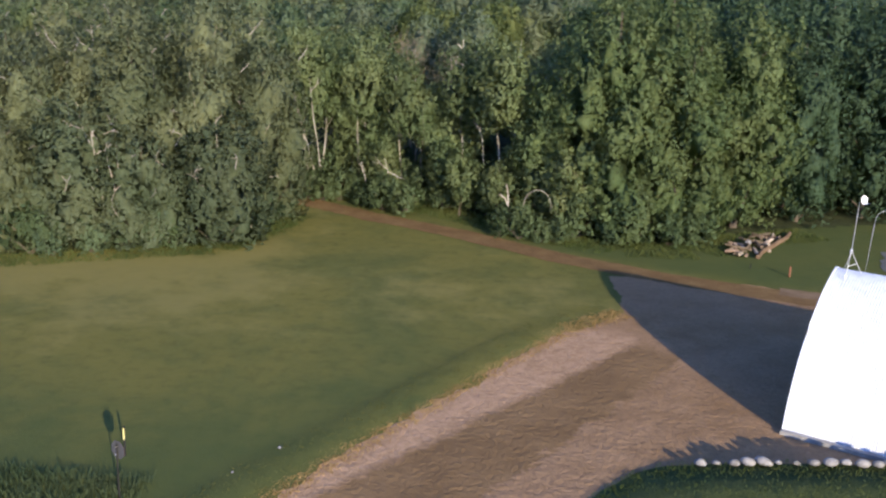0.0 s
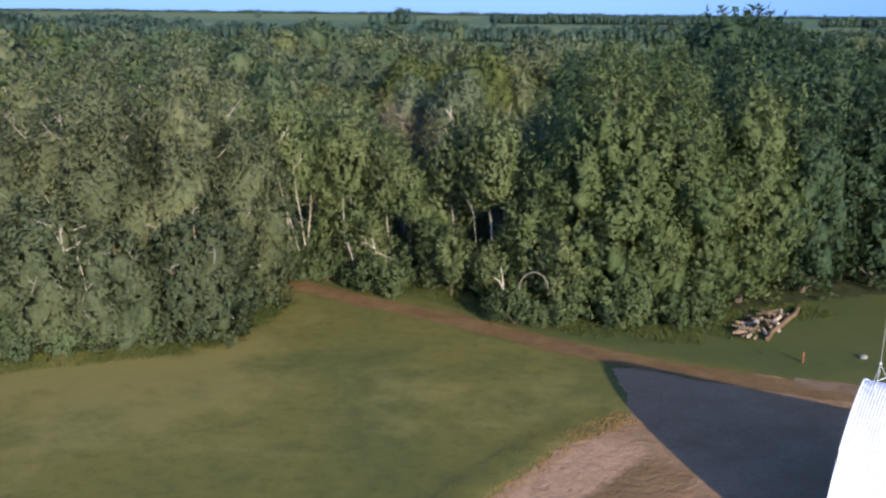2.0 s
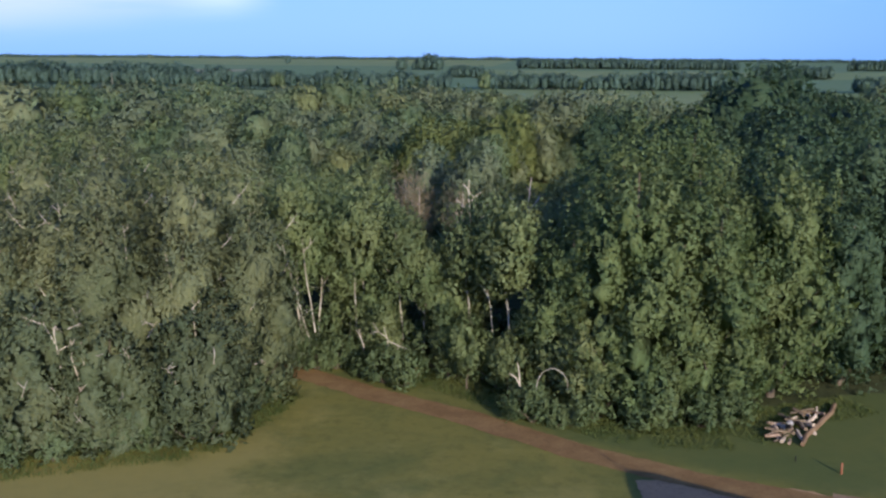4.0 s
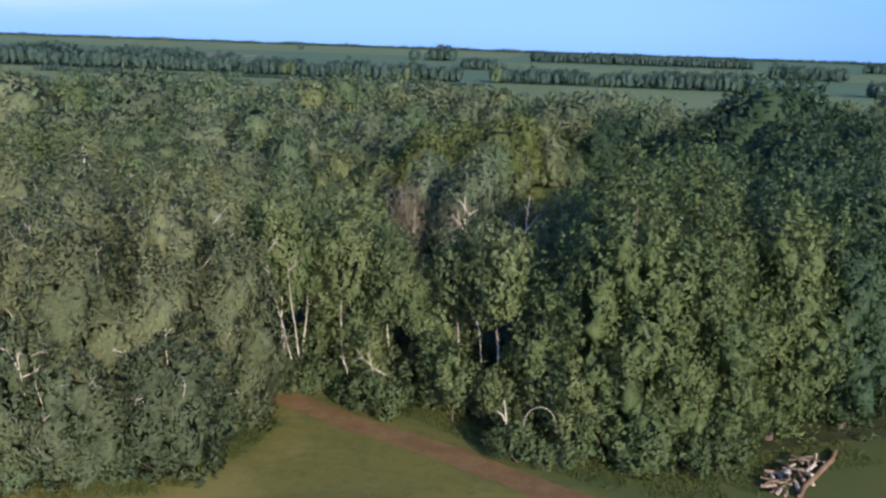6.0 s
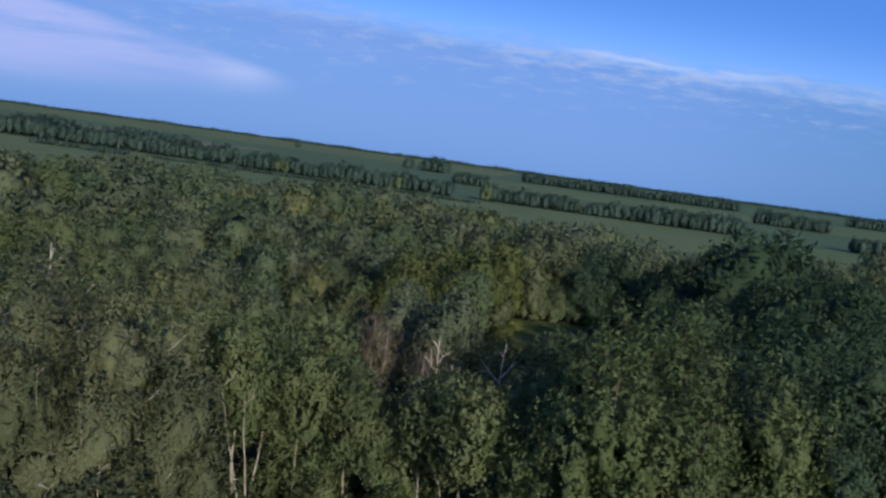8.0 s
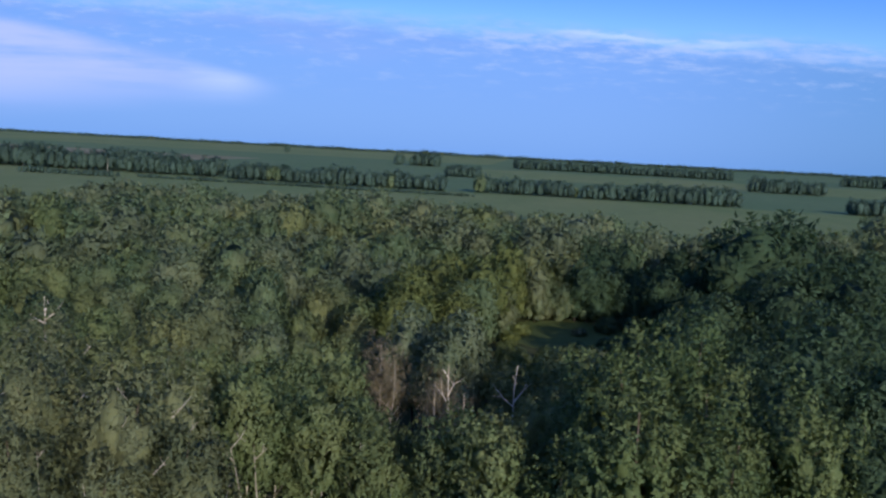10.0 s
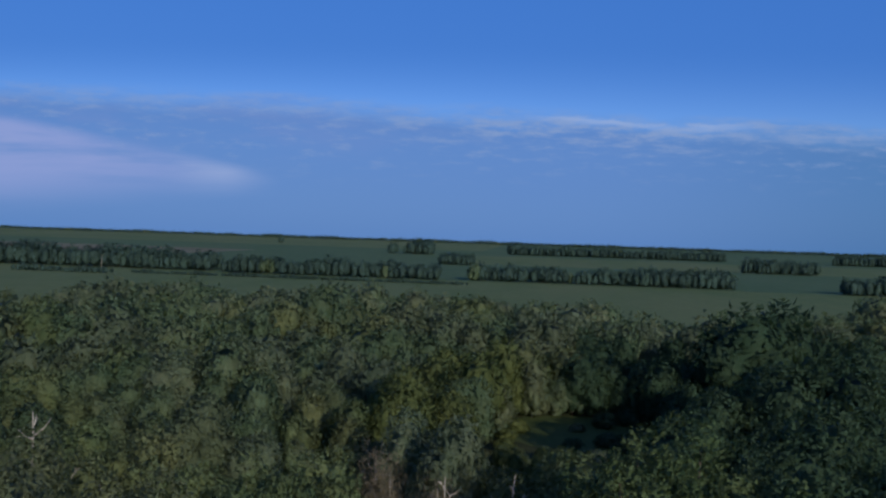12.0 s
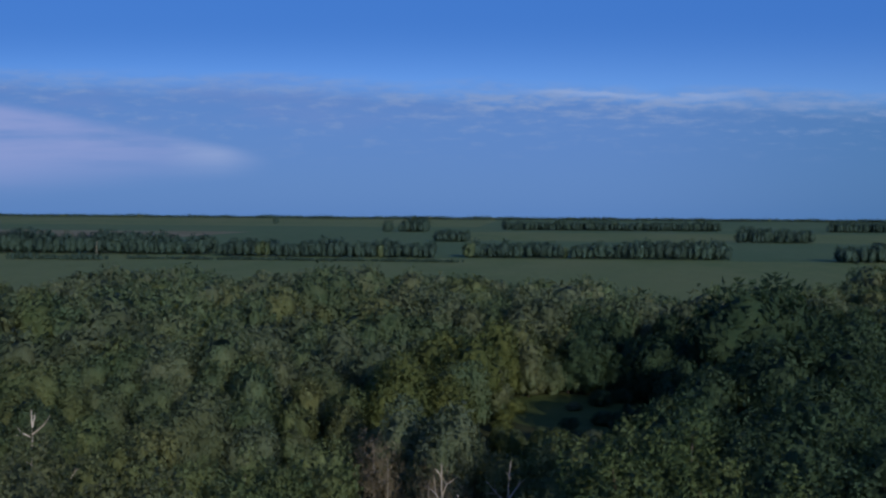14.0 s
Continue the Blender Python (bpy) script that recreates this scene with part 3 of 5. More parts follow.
def ragged(name, poly, z, mat, step=0.35, amp=0.3, seed=1, drop=0.0):
    """A flat patch with a broken, uneven edge."""
    rng = np.random.default_rng(seed)
    pts = []
    for (ax, ay), (bx, by) in zip(poly, poly[1:] + poly[:1]):
        k = max(1, int(math.hypot(bx - ax, by - ay) / step))
        for i in range(k):
            x, y = ax + (bx - ax) * i / k, ay + (by - ay) * i / k
            o = noise.noise_vector(Vector((x * 0.45, y * 0.45, seed))) * amp * 1.6 + noise.noise_vector(Vector((x * 1.9, y * 1.9, seed))) * amp * 0.8
            pts.append((x + o.x, y + o.y))
    bm = bmesh.new()
    f = bm.faces.new([bm.verts.new((x, y, z)) for x, y in pts])
    if f.normal.z < 0 or f.calc_area() and sum(a[0] * b[1] - b[0] * a[1] for a, b in zip(pts, pts[1:] + pts[:1])) < 0:
        f.normal_flip()
    bmesh.ops.triangulate(bm, faces=bm.faces[:])
    me = bpy.data.meshes.new(name)
    bm.to_mesh(me)
    bm.free()
    me.materials.append(mat)
    return new(name, me)


def path_mesh(name, line, half, z, mat, seed):
    """A worn path: a strip of short pieces with uneven edges."""
    line = np.array(line, float)
    run = np.concatenate([[0], np.cumsum(np.hypot(*np.diff(line, axis=0).T))])
    s = np.arange(0, run[-1], 0.4)
    p = np.stack([np.interp(s, run, line[:, 0]), np.interp(s, run, line[:, 1])], 1)
    for _ in range(6):
        p[1:-1] = (p[:-2] + 2 * p[1:-1] + p[2:]) / 4
    d = unit(np.gradient(p, axis=0))
    side = np.stack([-d[:, 1], d[:, 0]], 1)
    def edge(k):
        return np.array([half + 0.35 * noise.noise(Vector((a * 0.35, seed + k, 0))) + 0.22 * noise.noise(Vector((a * 1.3, seed + k, 3))) for a in s])[:, None]
    l, r = p + side * edge(0), p - side * edge(9)
    n = len(s)
    v = np.concatenate([np.column_stack([l, np.full(n, z)]), np.column_stack([r, np.full(n, z)])])
    i = np.arange(n - 1)
    return new(name, mesh_np(name, v, np.stack([n + i, n + i + 1, i + 1, i], 1), mat))


lawn()
tagged(ragged("gravel_yard", GRAVEL_EDGE + [(7.5, 62.0), (7.2, 66.9), (13.0, 67.0), (22, 64.2), (34, 60), (44, 50), (60, 20), (60, -28), (-26, -28)], 0.034, M_GRAVEL, 0.35, 0.42, 3),
       "sandy gravel yard with a damp brown wheel track", "gravel", kind="structure")
tagged(path_mesh("trail", TRAIL, 1.3, 0.050, M_DIRT, 5), "brown dirt trail along the woods' edge", "trail", kind="structure")
M_DRIVE = material("pale_drive_gravel", (0.178, 0.119, 0.066), (0.246, 0.168, 0.098), 0.8, 0.95, bump=0.05, bscale=4, coord="Position")
tagged(path_mesh("gravel_drive", [(18.2, 65.0), (20.5, 64.4), (24, 63.3), (30, 61.4), (48, 57.7)], 0.9, 0.056, M_DRIVE, 6), "pale gravel drive where the trail meets the yard", "drive", kind="structure")
# Grass colour is lowered to add to the shade over this clearing.
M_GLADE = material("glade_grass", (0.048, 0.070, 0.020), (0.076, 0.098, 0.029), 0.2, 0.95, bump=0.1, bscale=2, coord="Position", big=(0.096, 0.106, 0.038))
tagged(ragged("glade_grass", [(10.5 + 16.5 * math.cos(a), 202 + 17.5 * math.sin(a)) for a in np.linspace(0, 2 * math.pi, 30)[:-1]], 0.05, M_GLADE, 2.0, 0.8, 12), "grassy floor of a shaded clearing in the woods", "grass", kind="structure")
tagged(ragged("grey_gravel_pad", [(27.0, 70), (28.5, 77.5), (36, 80), (60, 82), (60, 60), (40, 60)], 0.056, M_GREYGRAVEL, 0.5, 0.4, 9), "grey gravel pad beyond the hut", "gravel", kind="structure")

BED_RIM = [(3.4, 33.6, 0.05), (4.4, 35.2, 0.08), (5.8, 37.0, 0.10), (7.0, 37.8, 0.14), (8.75, 37.7, 0.45), (11.15, 37.35, 0.85), (13.5, 36.8, 1.28), (16.0, 36.75, 1.42), (26, 36.5, 1.5), (40, 35, 1.5)]


def garden_bed():
    """A mound of lawn that climbs towards the hut, with a steep bank behind the stones."""
    rim = BED_RIM + [(40, 8, 1.2), (0.5, 8, 0.05), (1.6, 26, 0.05)]
    fine = []
    for i, (a, b) in enumerate(zip(rim, rim[1:] + rim[:1])):
        k = max(1, int(math.hypot(b[0] - a[0], b[1] - a[1]) / 0.5))
        fine += [(a[0] + (b[0] - a[0]) * j / k + noise.noise(Vector((a[0] + j, a[1], 2))) * 0.12, a[1] + (b[1] - a[1]) * j / k + noise.noise(Vector((b[0], b[1] + j, 7))) * 0.12, a[2] + (b[2] - a[2]) * j / k) for j in range(k)]
    bm = bmesh.new()
    rings = []
    for f in (1.0, 0.85, 0.6, 0.3):
        rings.append([bm.verts.new((20 + (x - 20) * f, 22 + (y - 22) * f, 0.06 + z * f + 0.75 * (1 - f) + (0.05 * noise.noise(Vector((x * 0.6, y * 0.6, f * 9))) if f < 1 else 0))) for x, y, z in fine])
    low = [bm.verts.new((x + (x - 20) * 0.006, y + (0.10 + 0.12 * z if y > 20 else -0.12), 0.03)) for x, y, z in fine]
    n = len(fine)
    for i in range(n):
        k = (i + 1) % n
        bm.faces.new((rings[0][i], low[i], low[k], rings[0][k]))
        for a, b in zip(rings, rings[1:]):
            bm.faces.new((a[i], a[k], b[k], b[i]))
    bm.faces.new(rings[-1])
    bmesh.ops.recalc_face_normals(bm, faces=bm.faces[:])
    for f in bm.faces:
        f.smooth = True
    me = bpy.data.meshes.new("garden_lawn")
    bm.to_mesh(me)
    bm.free()
    me.materials.append(M_BED)
    tagged(new("garden_lawn", me), "raised dark green garden lawn edged with stones", "lawn", kind="structure")


def garden_z(x, y):
    """About the height of the garden's lawn."""
    return 0.05 + np.interp(x, [p[0] for p in BED_RIM], [p[2] for p in BED_RIM])


garden_bed()


# ---- stones ----
M_STONE = material("pale_fieldstone", (0.184, 0.174, 0.162), (0.294, 0.280, 0.267), 2.5, 0.85, bump=0.03, rnd=0.5)


def stone_mesh(seed, sx, sy, sz):
    bm = bmesh.new()
    bmesh.ops.create_icosphere(bm, subdivisions=2, radius=1.0)
    for v in bm.verts:
        o = noise.noise(v.co * 0.9 + Vector((seed * 7.3, 0, 0))) * 0.28 + noise.noise(v.co * 2.3 + Vector((0, seed * 3.1, 0))) * 0.10
        v.co = Vector((v.co.x * sx, v.co.y * sy, v.co.z * sz)) * (1 + o)
        v.co.z = max(v.co.z, -0.45 * sz)
    for f in bm.faces:
        f.smooth = True
    me = bpy.data.meshes.new("border_stone")
    bm.to_mesh(me)
    bm.free()
    me.materials.append(M_STONE)
    return me


def border_stones():
    rng = random.Random(4)
    meshes = [stone_mesh(i, 0.36 + 0.05 * (i % 3), 0.27, 0.22 + 0.03 * (i % 2)) for i in range(5)]
    pos = []
    for a, b in zip(BED_RIM[4:], BED_RIM[5:]):
        d = math.hypot(b[0] - a[0], b[1] - a[1])
        k = max(1, round(d / 0.60))
        pos += [(*[p + (q - p) * i / k for p, q in zip(a, b)], math.atan2(b[1] - a[1], b[0] - a[0])) for i in range(k)]
    for x, y, z, a in pos:
        ob = new("border_stone", meshes[rng.randrange(5)])
        s = rng.choice((0.42, 0.6, 0.66, 0.75, 0.85))
        ob.location, ob.rotation_euler, ob.scale = (x + rng.uniform(-0.08, 0.08), y - 0.05 + rng.uniform(-0.08, 0.08), z + 0.10 + 0.10 * s), (0, 0, a + rng.uniform(-0.4, 0.4) + rng.choice((0, math.pi))), (s, s * rng.uniform(0.85, 1.15), s * rng.uniform(0.95, 1.4))
        tagged(ob, "pale rounded fieldstone on the garden lawn's edge", "stone", "stones edging the garden lawn")


border_stones()

# ---- hut ----
M_ROOF = material("white_painted_sheet", (0.62, 0.65, 0.70), (0.68, 0.71, 0.75), 0.4, 0.5, bump=0.004, fine=3, spec=0.4, stretch=(1, 1, 0.3))
M_CONCRETE = material("concrete", (0.24, 0.23, 0.22), (0.36, 0.35, 0.33), 1.2, 0.9, bump=0.01)
M_WALL = material("grey_sheet_wall", (0.40, 0.42, 0.44), (0.5, 0.52, 0.53), 0.8, 0.5, bump=0.004)
M_STEEL = material("galvanised_steel", (0.50, 0.51, 0.50), (0.66, 0.66, 0.64), 4, 0.45, metal=0.6, spec=0.5)
M_WHITE = material("white_enamel", (0.76, 0.76, 0.75), (0.83, 0.83, 0.82), 3, 0.35, spec=0.5)
HUT_A, HUT_TURN, HUT_W, HUT_L = (13.16, 42.47), 29.3, 12.83, 24.0
ARC_Y, ARC_Z, ARC_R, EAVE_Z = 8.245, -1.853, 8.494, 0.19     # the pointed arch: two arcs that meet at the ridge


def hut():
    """A round-roofed sheet-metal hut; its own x runs along the ridge, y across."""
    hut_ob = empty("arched_roof_hut", HUT_A[0], HUT_A[1], 0.0)
    hut_ob.rotation_euler = (0, 0, radians(-HUT_TURN))
    tagged(hut_ob, "white corrugated sheet-metal hut with a pointed arched roof", "hut")
    pitch, sub = 0.13, 4
    lo, hi = math.acos((0 - ARC_Y) / ARC_R), math.acos((HUT_W / 2 - ARC_Y) / ARC_R)
    def profile(d):
        w = np.linspace(lo, hi, 14)
        y, z = ARC_Y + (ARC_R + d) * np.cos(w), ARC_Z + (ARC_R + d) * np.sin(w)
        y = np.minimum(y, HUT_W / 2)
        return np.concatenate([y, HUT_W - y[-2::-1]]), np.concatenate([z, z[-2::-1]])
    xs = np.arange(0, HUT_L + 1e-6, pitch / sub)
    wave = 0.015 * np.cos(xs / pitch * 2 * np.pi)
    py, pz = profile(0.0)
    qy, qz = profile(1.0)
    dy, dz = (qy - py)[:, None] * wave, (qz - pz)[:, None] * wave
    v = np.stack([np.broadcast_to(xs, dy.shape), py[:, None] + dy, pz[:, None] + dz], -1).reshape(-1, 3)
    nx = len(xs)
    i, j = np.meshgrid(np.arange(nx - 1), np.arange(len(py) - 1))
    q = np.stack([j * nx + i, j * nx + i + 1, (j + 1) * nx + i + 1, (j + 1) * nx + i], -1).reshape(-1, 4)
    inner = v - np.array([0, 0, 0.03])
    child("roof", mesh_np("roof", np.concatenate([v, inner]), np.concatenate([q, q[:, ::-1] + len(v)]), M_ROOF, smooth=True), hut_ob, "white corrugated arched roof sheet")
    for name, x0, x1 in (("end_wall", 0.12, 0.22), ("end_wall", HUT_L - 0.22, HUT_L - 0.12)):
        bm = bmesh.new()
        ring = list(zip(*[p.tolist() for p in profile(-0.06)]))
        ring = [(ring[0][0], 0.0)] + ring + [(ring[-1][0], 0.0)]
        f1 = bm.faces.new([bm.verts.new((x0, y, z)) for y, z in ring])
        r = bmesh.ops.extrude_face_region(bm, geom=[f1])
        bmesh.ops.translate(bm, vec=(x1 - x0, 0, 0), verts=[e for e in r["geom"] if isinstance(e, bmesh.types.BMVert)])
        bmesh.ops.recalc_face_normals(bm, faces=bm.faces[:])
        part(name, bm, M_WALL, hut_ob)
    for y in (-0.34, HUT_W + 0.02):
        bm = bmesh.new()
        bmesh.ops.create_cube(bm, size=1.0)
        bmesh.ops.scale(bm, vec=(HUT_L + 0.1, 0.34, 0.24), verts=bm.verts)
        bmesh.ops.translate(bm, vec=(HUT_L / 2, y + 0.16, 0.10), verts=bm.verts)
        bmesh.ops.bevel(bm, geom=bm.edges[:], offset=0.03, segments=2, affect="EDGES")
        part("base_curb", bm, M_CONCRETE, hut_ob, "pale concrete base curb")
    # trim along the arch's rim
    ty, tz = profile(0.02)
    path = np.stack([np.full_like(ty, -0.01), ty, tz], 1)
    child("rim_trim", mesh_np("rim_trim", *tube(path, [0.035] * len(path), 6), M_ROOF, smooth=True), hut_ob, "white sheet trim along the arch")


hut()


def on_hut(s, y, z=0.0):
    """World place from the hut's own x and y, on the roof plus z."""
    c = math.cos(radians(-HUT_TURN)), math.sin(radians(-HUT_TURN))
    zz = ARC_Z + math.sqrt(ARC_R ** 2 - (min(y, HUT_W - y) - ARC_Y) ** 2)
    return Vector((HUT_A[0] + s * c[0] - y * c[1], HUT_A[1] + s * c[1] + y * c[0], zz + z))


def rod(p, q, r, sides=8):
    return tube([np.array(p), np.array(q)], [r, r], sides)


def antenna():
    foot = on_hut(MAST_S, MAST_Y)
    ob = empty("antenna_mast", *foot)
    tagged(ob, "thin steel mast with white dish on an A-frame", "antenna")
    top = np.array([0.06, 0.0, 3.7])
    child("mast", mesh_np("mast", *rod((0.0, 0, 1.1), top, 0.012), M_STEEL, smooth=True), ob)
    ft = [on_hut(MAST_S - 0.05, MAST_Y - 0.42, -0.03) - foot, on_hut(MAST_S + 0.6, MAST_Y + 0.3, -0.03) - foot, on_hut(MAST_S - 0.3, MAST_Y + 0.35, -0.03) - foot]
    for f in ft:
        child("leg", mesh_np("leg", *rod(f, (0.0, 0, 1.3), 0.014), M_STEEL, smooth=True), ob)
    m0, m1 = (np.array(ft[0]) + [0, 0, 1.3]) / 2, (np.array(ft[1]) + [0, 0, 1.3]) / 2
    child("cross_bar", mesh_np("cross_bar", *rod(m0, m1, 0.018), M_STEEL, smooth=True), ob)
    bm = bmesh.new()
    bmesh.ops.create_uvsphere(bm, u_segments=24, v_segments=12, radius=0.5)
    bmesh.ops.delete(bm, geom=[v for v in bm.verts if v.co.z > -0.28], context="VERTS")
    bmesh.ops.translate(bm, vec=(0, 0, 0.5), verts=bm.verts)
    bmesh.ops.solidify(bm, geom=bm.faces[:], thickness=0.02)
    bmesh.ops.scale(bm, vec=(0.52, 0.62, 0.62), verts=bm.verts)
    bmesh.ops.rotate(bm, matrix=Matrix.Rotation(radians(78), 3, "X"), verts=bm.verts)
    bmesh.ops.rotate(bm, matrix=Matrix.Rotation(radians(24), 3, "Z"), verts=bm.verts)
    bmesh.ops.translate(bm, vec=Vector(top) + Vector((0.12, -0.05, 0.1)), verts=bm.verts)
    dish = part("dish", bm, M_WHITE, ob, "white dish", smooth=True)
    child("feed_arm", mesh_np("feed_arm", *rod(top + [0.12, -0.1, -0.1], top + [0.3, -0.55, 0.05], 0.015), M_STEEL, smooth=True), dish)
    bm = bmesh.new()
    bmesh.ops.create_cone(bm, segments=12, radius1=0.07, radius2=0.06, depth=0.16, cap_ends=True)
    bmesh.ops.translate(bm, vec=(0, 0, 1.3), verts=bm.verts)
    part("collar", bm, M_STEEL, ob, smooth=True)
    # second thin whip with a curved top
    foot2 = on_hut(MAST_S + 0.25, MAST_Y + 2.6)
    ob2 = empty("loop_antenna", *foot2)
    tagged(ob2, "thin steel whip antenna with a curved top behind the hut's ridge", "antenna")
    child("whip", mesh_np("whip", *rod((0, 0, -0.05), (0.15, 0, 2.9), 0.009), M_STEEL, smooth=True), ob2)
    t = np.linspace(math.pi, 0.15 * math.pi, 14)
    child("loop", mesh_np("loop", *tube(np.stack([0.15 + 0.55 + 0.55 * np.cos(t), 0 * t, 2.9 + 0.5 * np.sin(t)], 1), [0.010] * 14, 6), M_STEEL, smooth=True), ob2)


MAST_S, MAST_Y = 0.72, 5.75
antenna()

# ---- signs and stakes ----
M_SIGNBACK = material("weathered_sign_metal", (0.060, 0.060, 0.064), (0.085, 0.085, 0.09), 3, 0.85)
M_SIGNRED = material("faded_red_sign_face", (0.122, 0.045, 0.036), (0.158, 0.063, 0.045), 3, 0.5)
M_YELLOW = material("yellow_marker", (0.560, 0.480, 0.144), (0.656, 0.592, 0.270), 4, 0.5)
M_ORANGE = material("faded_orange_post", (0.182, 0.077, 0.042), (0.238, 0.112, 0.063), 4, 0.7)
M_POST = material("dark_post", (0.018, 0.017, 0.016), (0.035, 0.032, 0.03), 5, 0.8)


def road_sign(x, y):
    ob = empty("road_sign", x, y, lawn_z(np.array(x), np.array(y)))
    tagged(ob, "grey-backed octagonal road sign on a thin dark post in tall grass", "road sign")
    child("post", mesh_np("post", *rod((0, 0.03, -0.3), (0, 0.03, 2.5), 0.032), M_POST, smooth=True), ob)
    for name, y0, y1, mat, lab in (("plate", 0.075, 0.09, M_SIGNBACK, "grey metal sign plate"), ("sign_face", 0.091, 0.095, M_SIGNRED, "faded red face")):
        bm = bmesh.new()
        ring = [(0.36 * math.cos(radians(22.5 + 45 * k)), 2.25 + 0.38 * math.sin(radians(22.5 + 45 * k))) for k in range(8)]
        f = bm.faces.new([bm.verts.new((px, y0, pz)) for px, pz in ring])
        r = bmesh.ops.extrude_face_region(bm, geom=[f])
        bmesh.ops.translate(bm, vec=(0, y1 - y0, 0), verts=[e for e in r["geom"] if isinstance(e, bmesh.types.BMVert)])
        bmesh.ops.recalc_face_normals(bm, faces=bm.faces[:])
        part(name, bm, mat, ob, lab)
    for z in (2.1, 2.4):
        bm = bmesh.new()
        bmesh.ops.create_cone(bm, segments=6, radius1=0.02, radius2=0.02, depth=0.03, cap_ends=True, matrix=Matrix.Translation((0, -0.012, z)) @ Matrix.Rotation(radians(90), 4, "X"))
        part("bolt", bm, M_STEEL, ob)
    ob.rotation_euler = (0, 0, radians(-26))


def stake(x, y, h, w, mat, label, band=None):
    ob = empty("marker_post", x, y, 0.02)
    tagged(ob, label, "marker post")
    bm = bmesh.new()
    bmesh.ops.create_cone(bm, segments=10, radius1=w, radius2=w * 0.9, depth=h + 0.3, cap_ends=True)
    bmesh.ops.translate(bm, vec=(0, 0, (h - 0.3) / 2), verts=bm.verts)
    bmesh.ops.bevel(bm, geom=[e for e in bm.edges if all(v.co.z > h - 0.1 for v in e.verts)], offset=w * 0.3, segments=2, affect="EDGES")
    part("post", bm, mat, ob, smooth=True)
    if band:
        bm = bmesh.new()
        bmesh.ops.create_cube(bm, size=1.0)
        bmesh.ops.scale(bm, vec=(0.07, 0.02, 0.5), verts=bm.verts)
        bmesh.ops.translate(bm, vec=(0.0, -w - 0.015, h - 0.35), verts=bm.verts)
        bmesh.ops.bevel(bm, geom=bm.edges[:], offset=0.005, segments=1, affect="EDGES")
        part("reflector", bm, band, ob, "yellow reflector strip")
    return ob


road_sign(-13.65, 31.9)
stake(-15.0, 35.8, 1.35, 0.04, M_POST, "thin dark marker post with a yellow reflector strip", M_YELLOW)
stake(19.75, 68.9, 0.75, 0.08, M_ORANGE, "short faded orange post standing in the grass")
stake(17.4, 70.6, 0.35, 0.04, M_POST, "short dark stake in the grass")

# ---- log pile ----
M_LOG = material("weathered_log", (0.12, 0.085, 0.055), (0.24, 0.18, 0.125), 2, 0.9, bump=0.03, rnd=0.8, stretch=(1, 1, 1))
M_BEAM = material("brown_timber", (0.13, 0.085, 0.050), (0.20, 0.135, 0.080), 1.5, 0.9, bump=0.02)
M_LOGPALE = material("pale_split_wood", (0.30, 0.24, 0.17), (0.46, 0.38, 0.29), 2, 0.9, bump=0.02, rnd=0.4)


def log_mesh(seed, length, r, mat):
    rng = np.random.default_rng(seed)
    k = 5
    path = [np.array([length * (i / k - 0.5), rng.normal() * 0.05 * length * 0.2, rng.normal() * 0.02]) for i in range(k + 1)]
    v, q = tube(path, [r * rng.uniform(0.85, 1.1) for _ in path], 9)
    bm = bmesh.new()
    bv = [bm.verts.new(p) for p in v]
    for f in q:
        bm.faces.new([bv[i] for i in f])
    bm.faces.new(bv[:9][::-1])
    bm.faces.new(bv[-9:])
    bmesh.ops.recalc_face_normals(bm, faces=bm.faces[:])
    me = bpy.data.meshes.new("log")
    bm.to_mesh(me)
    bm.free()
    me.materials.append(mat)
    return me


def log_pile():
    rng = random.Random(12)
    logs = [log_mesh(i, 1.0 + 0.35 * (i % 4), 0.075 + 0.03 * (i % 3), (M_LOG, M_LOGPALE, M_LOG, M_LOG)[i % 4]) for i in range(9)]
    for i in range(36):
        s, w = rng.random(), rng.gauss(0, 0.42)
        x = 16.7 + s * 3.9 + w * 1.1
        y = 73.4 + s * 6.6 - w * 0.6
        hgt = 0.12 + 0.55 * rng.random() * math.exp(-w * w * 2)
        ob = new("log", logs[rng.randrange(9)])
        ob.location = (x, y, hgt)
        ob.rotation_euler = (0, rng.uniform(-0.25, 0.25), rng.uniform(0, math.pi))
        pale = ob.data.materials[0] == M_LOGPALE
        tagged(ob, "pale split log in the heap on the grass" if pale else "weathered brown log in the heap on the grass", "log", "logs in the heap")
    ob = new("squared_timber", log_mesh(77, 9.2, 0.18, M_BEAM))
    ob.location, ob.rotation_euler = (20.6, 77.3, 0.2), (0, 0, math.atan2(7.4, 3.8))
    tagged(ob, "long weathered timber beam lying beside the log heap", "timber")
    for x, y, s, z in ((18.3, 76.3, 0.6, 0.5), (17.0, 75.0, 0.45, 0.35), (20.2, 78.8, 0.35, 0.25)):
        ob = new("boulder", stone_mesh(3, 0.42, 0.4, 0.42))
        ob.location, ob.scale = (x, y, z), (s, s, s)
        tagged(ob, "white boulder on the log heap", "boulder")
    for x, y in ((24.1, 70.2), (26.2, 68.6)):
        ob = new("field_stone", stone_mesh(2, 0.3, 0.25, 0.2))
        ob.location = (x, y, 0.09)
        tagged(ob, "small pale stone lying in the grass", "stone")
    for x, y in ((-8.9, 37.4), (-10.2, 34.9)):
        ob = new("field_stone", stone_mesh(1, 0.09, 0.08, 0.08))
        ob.location = (x, y, float(lawn_z(np.array(x), np.array(y))) + 0.03)
        tagged(ob, "small pale stone lying in the lawn", "stone")


log_pile()


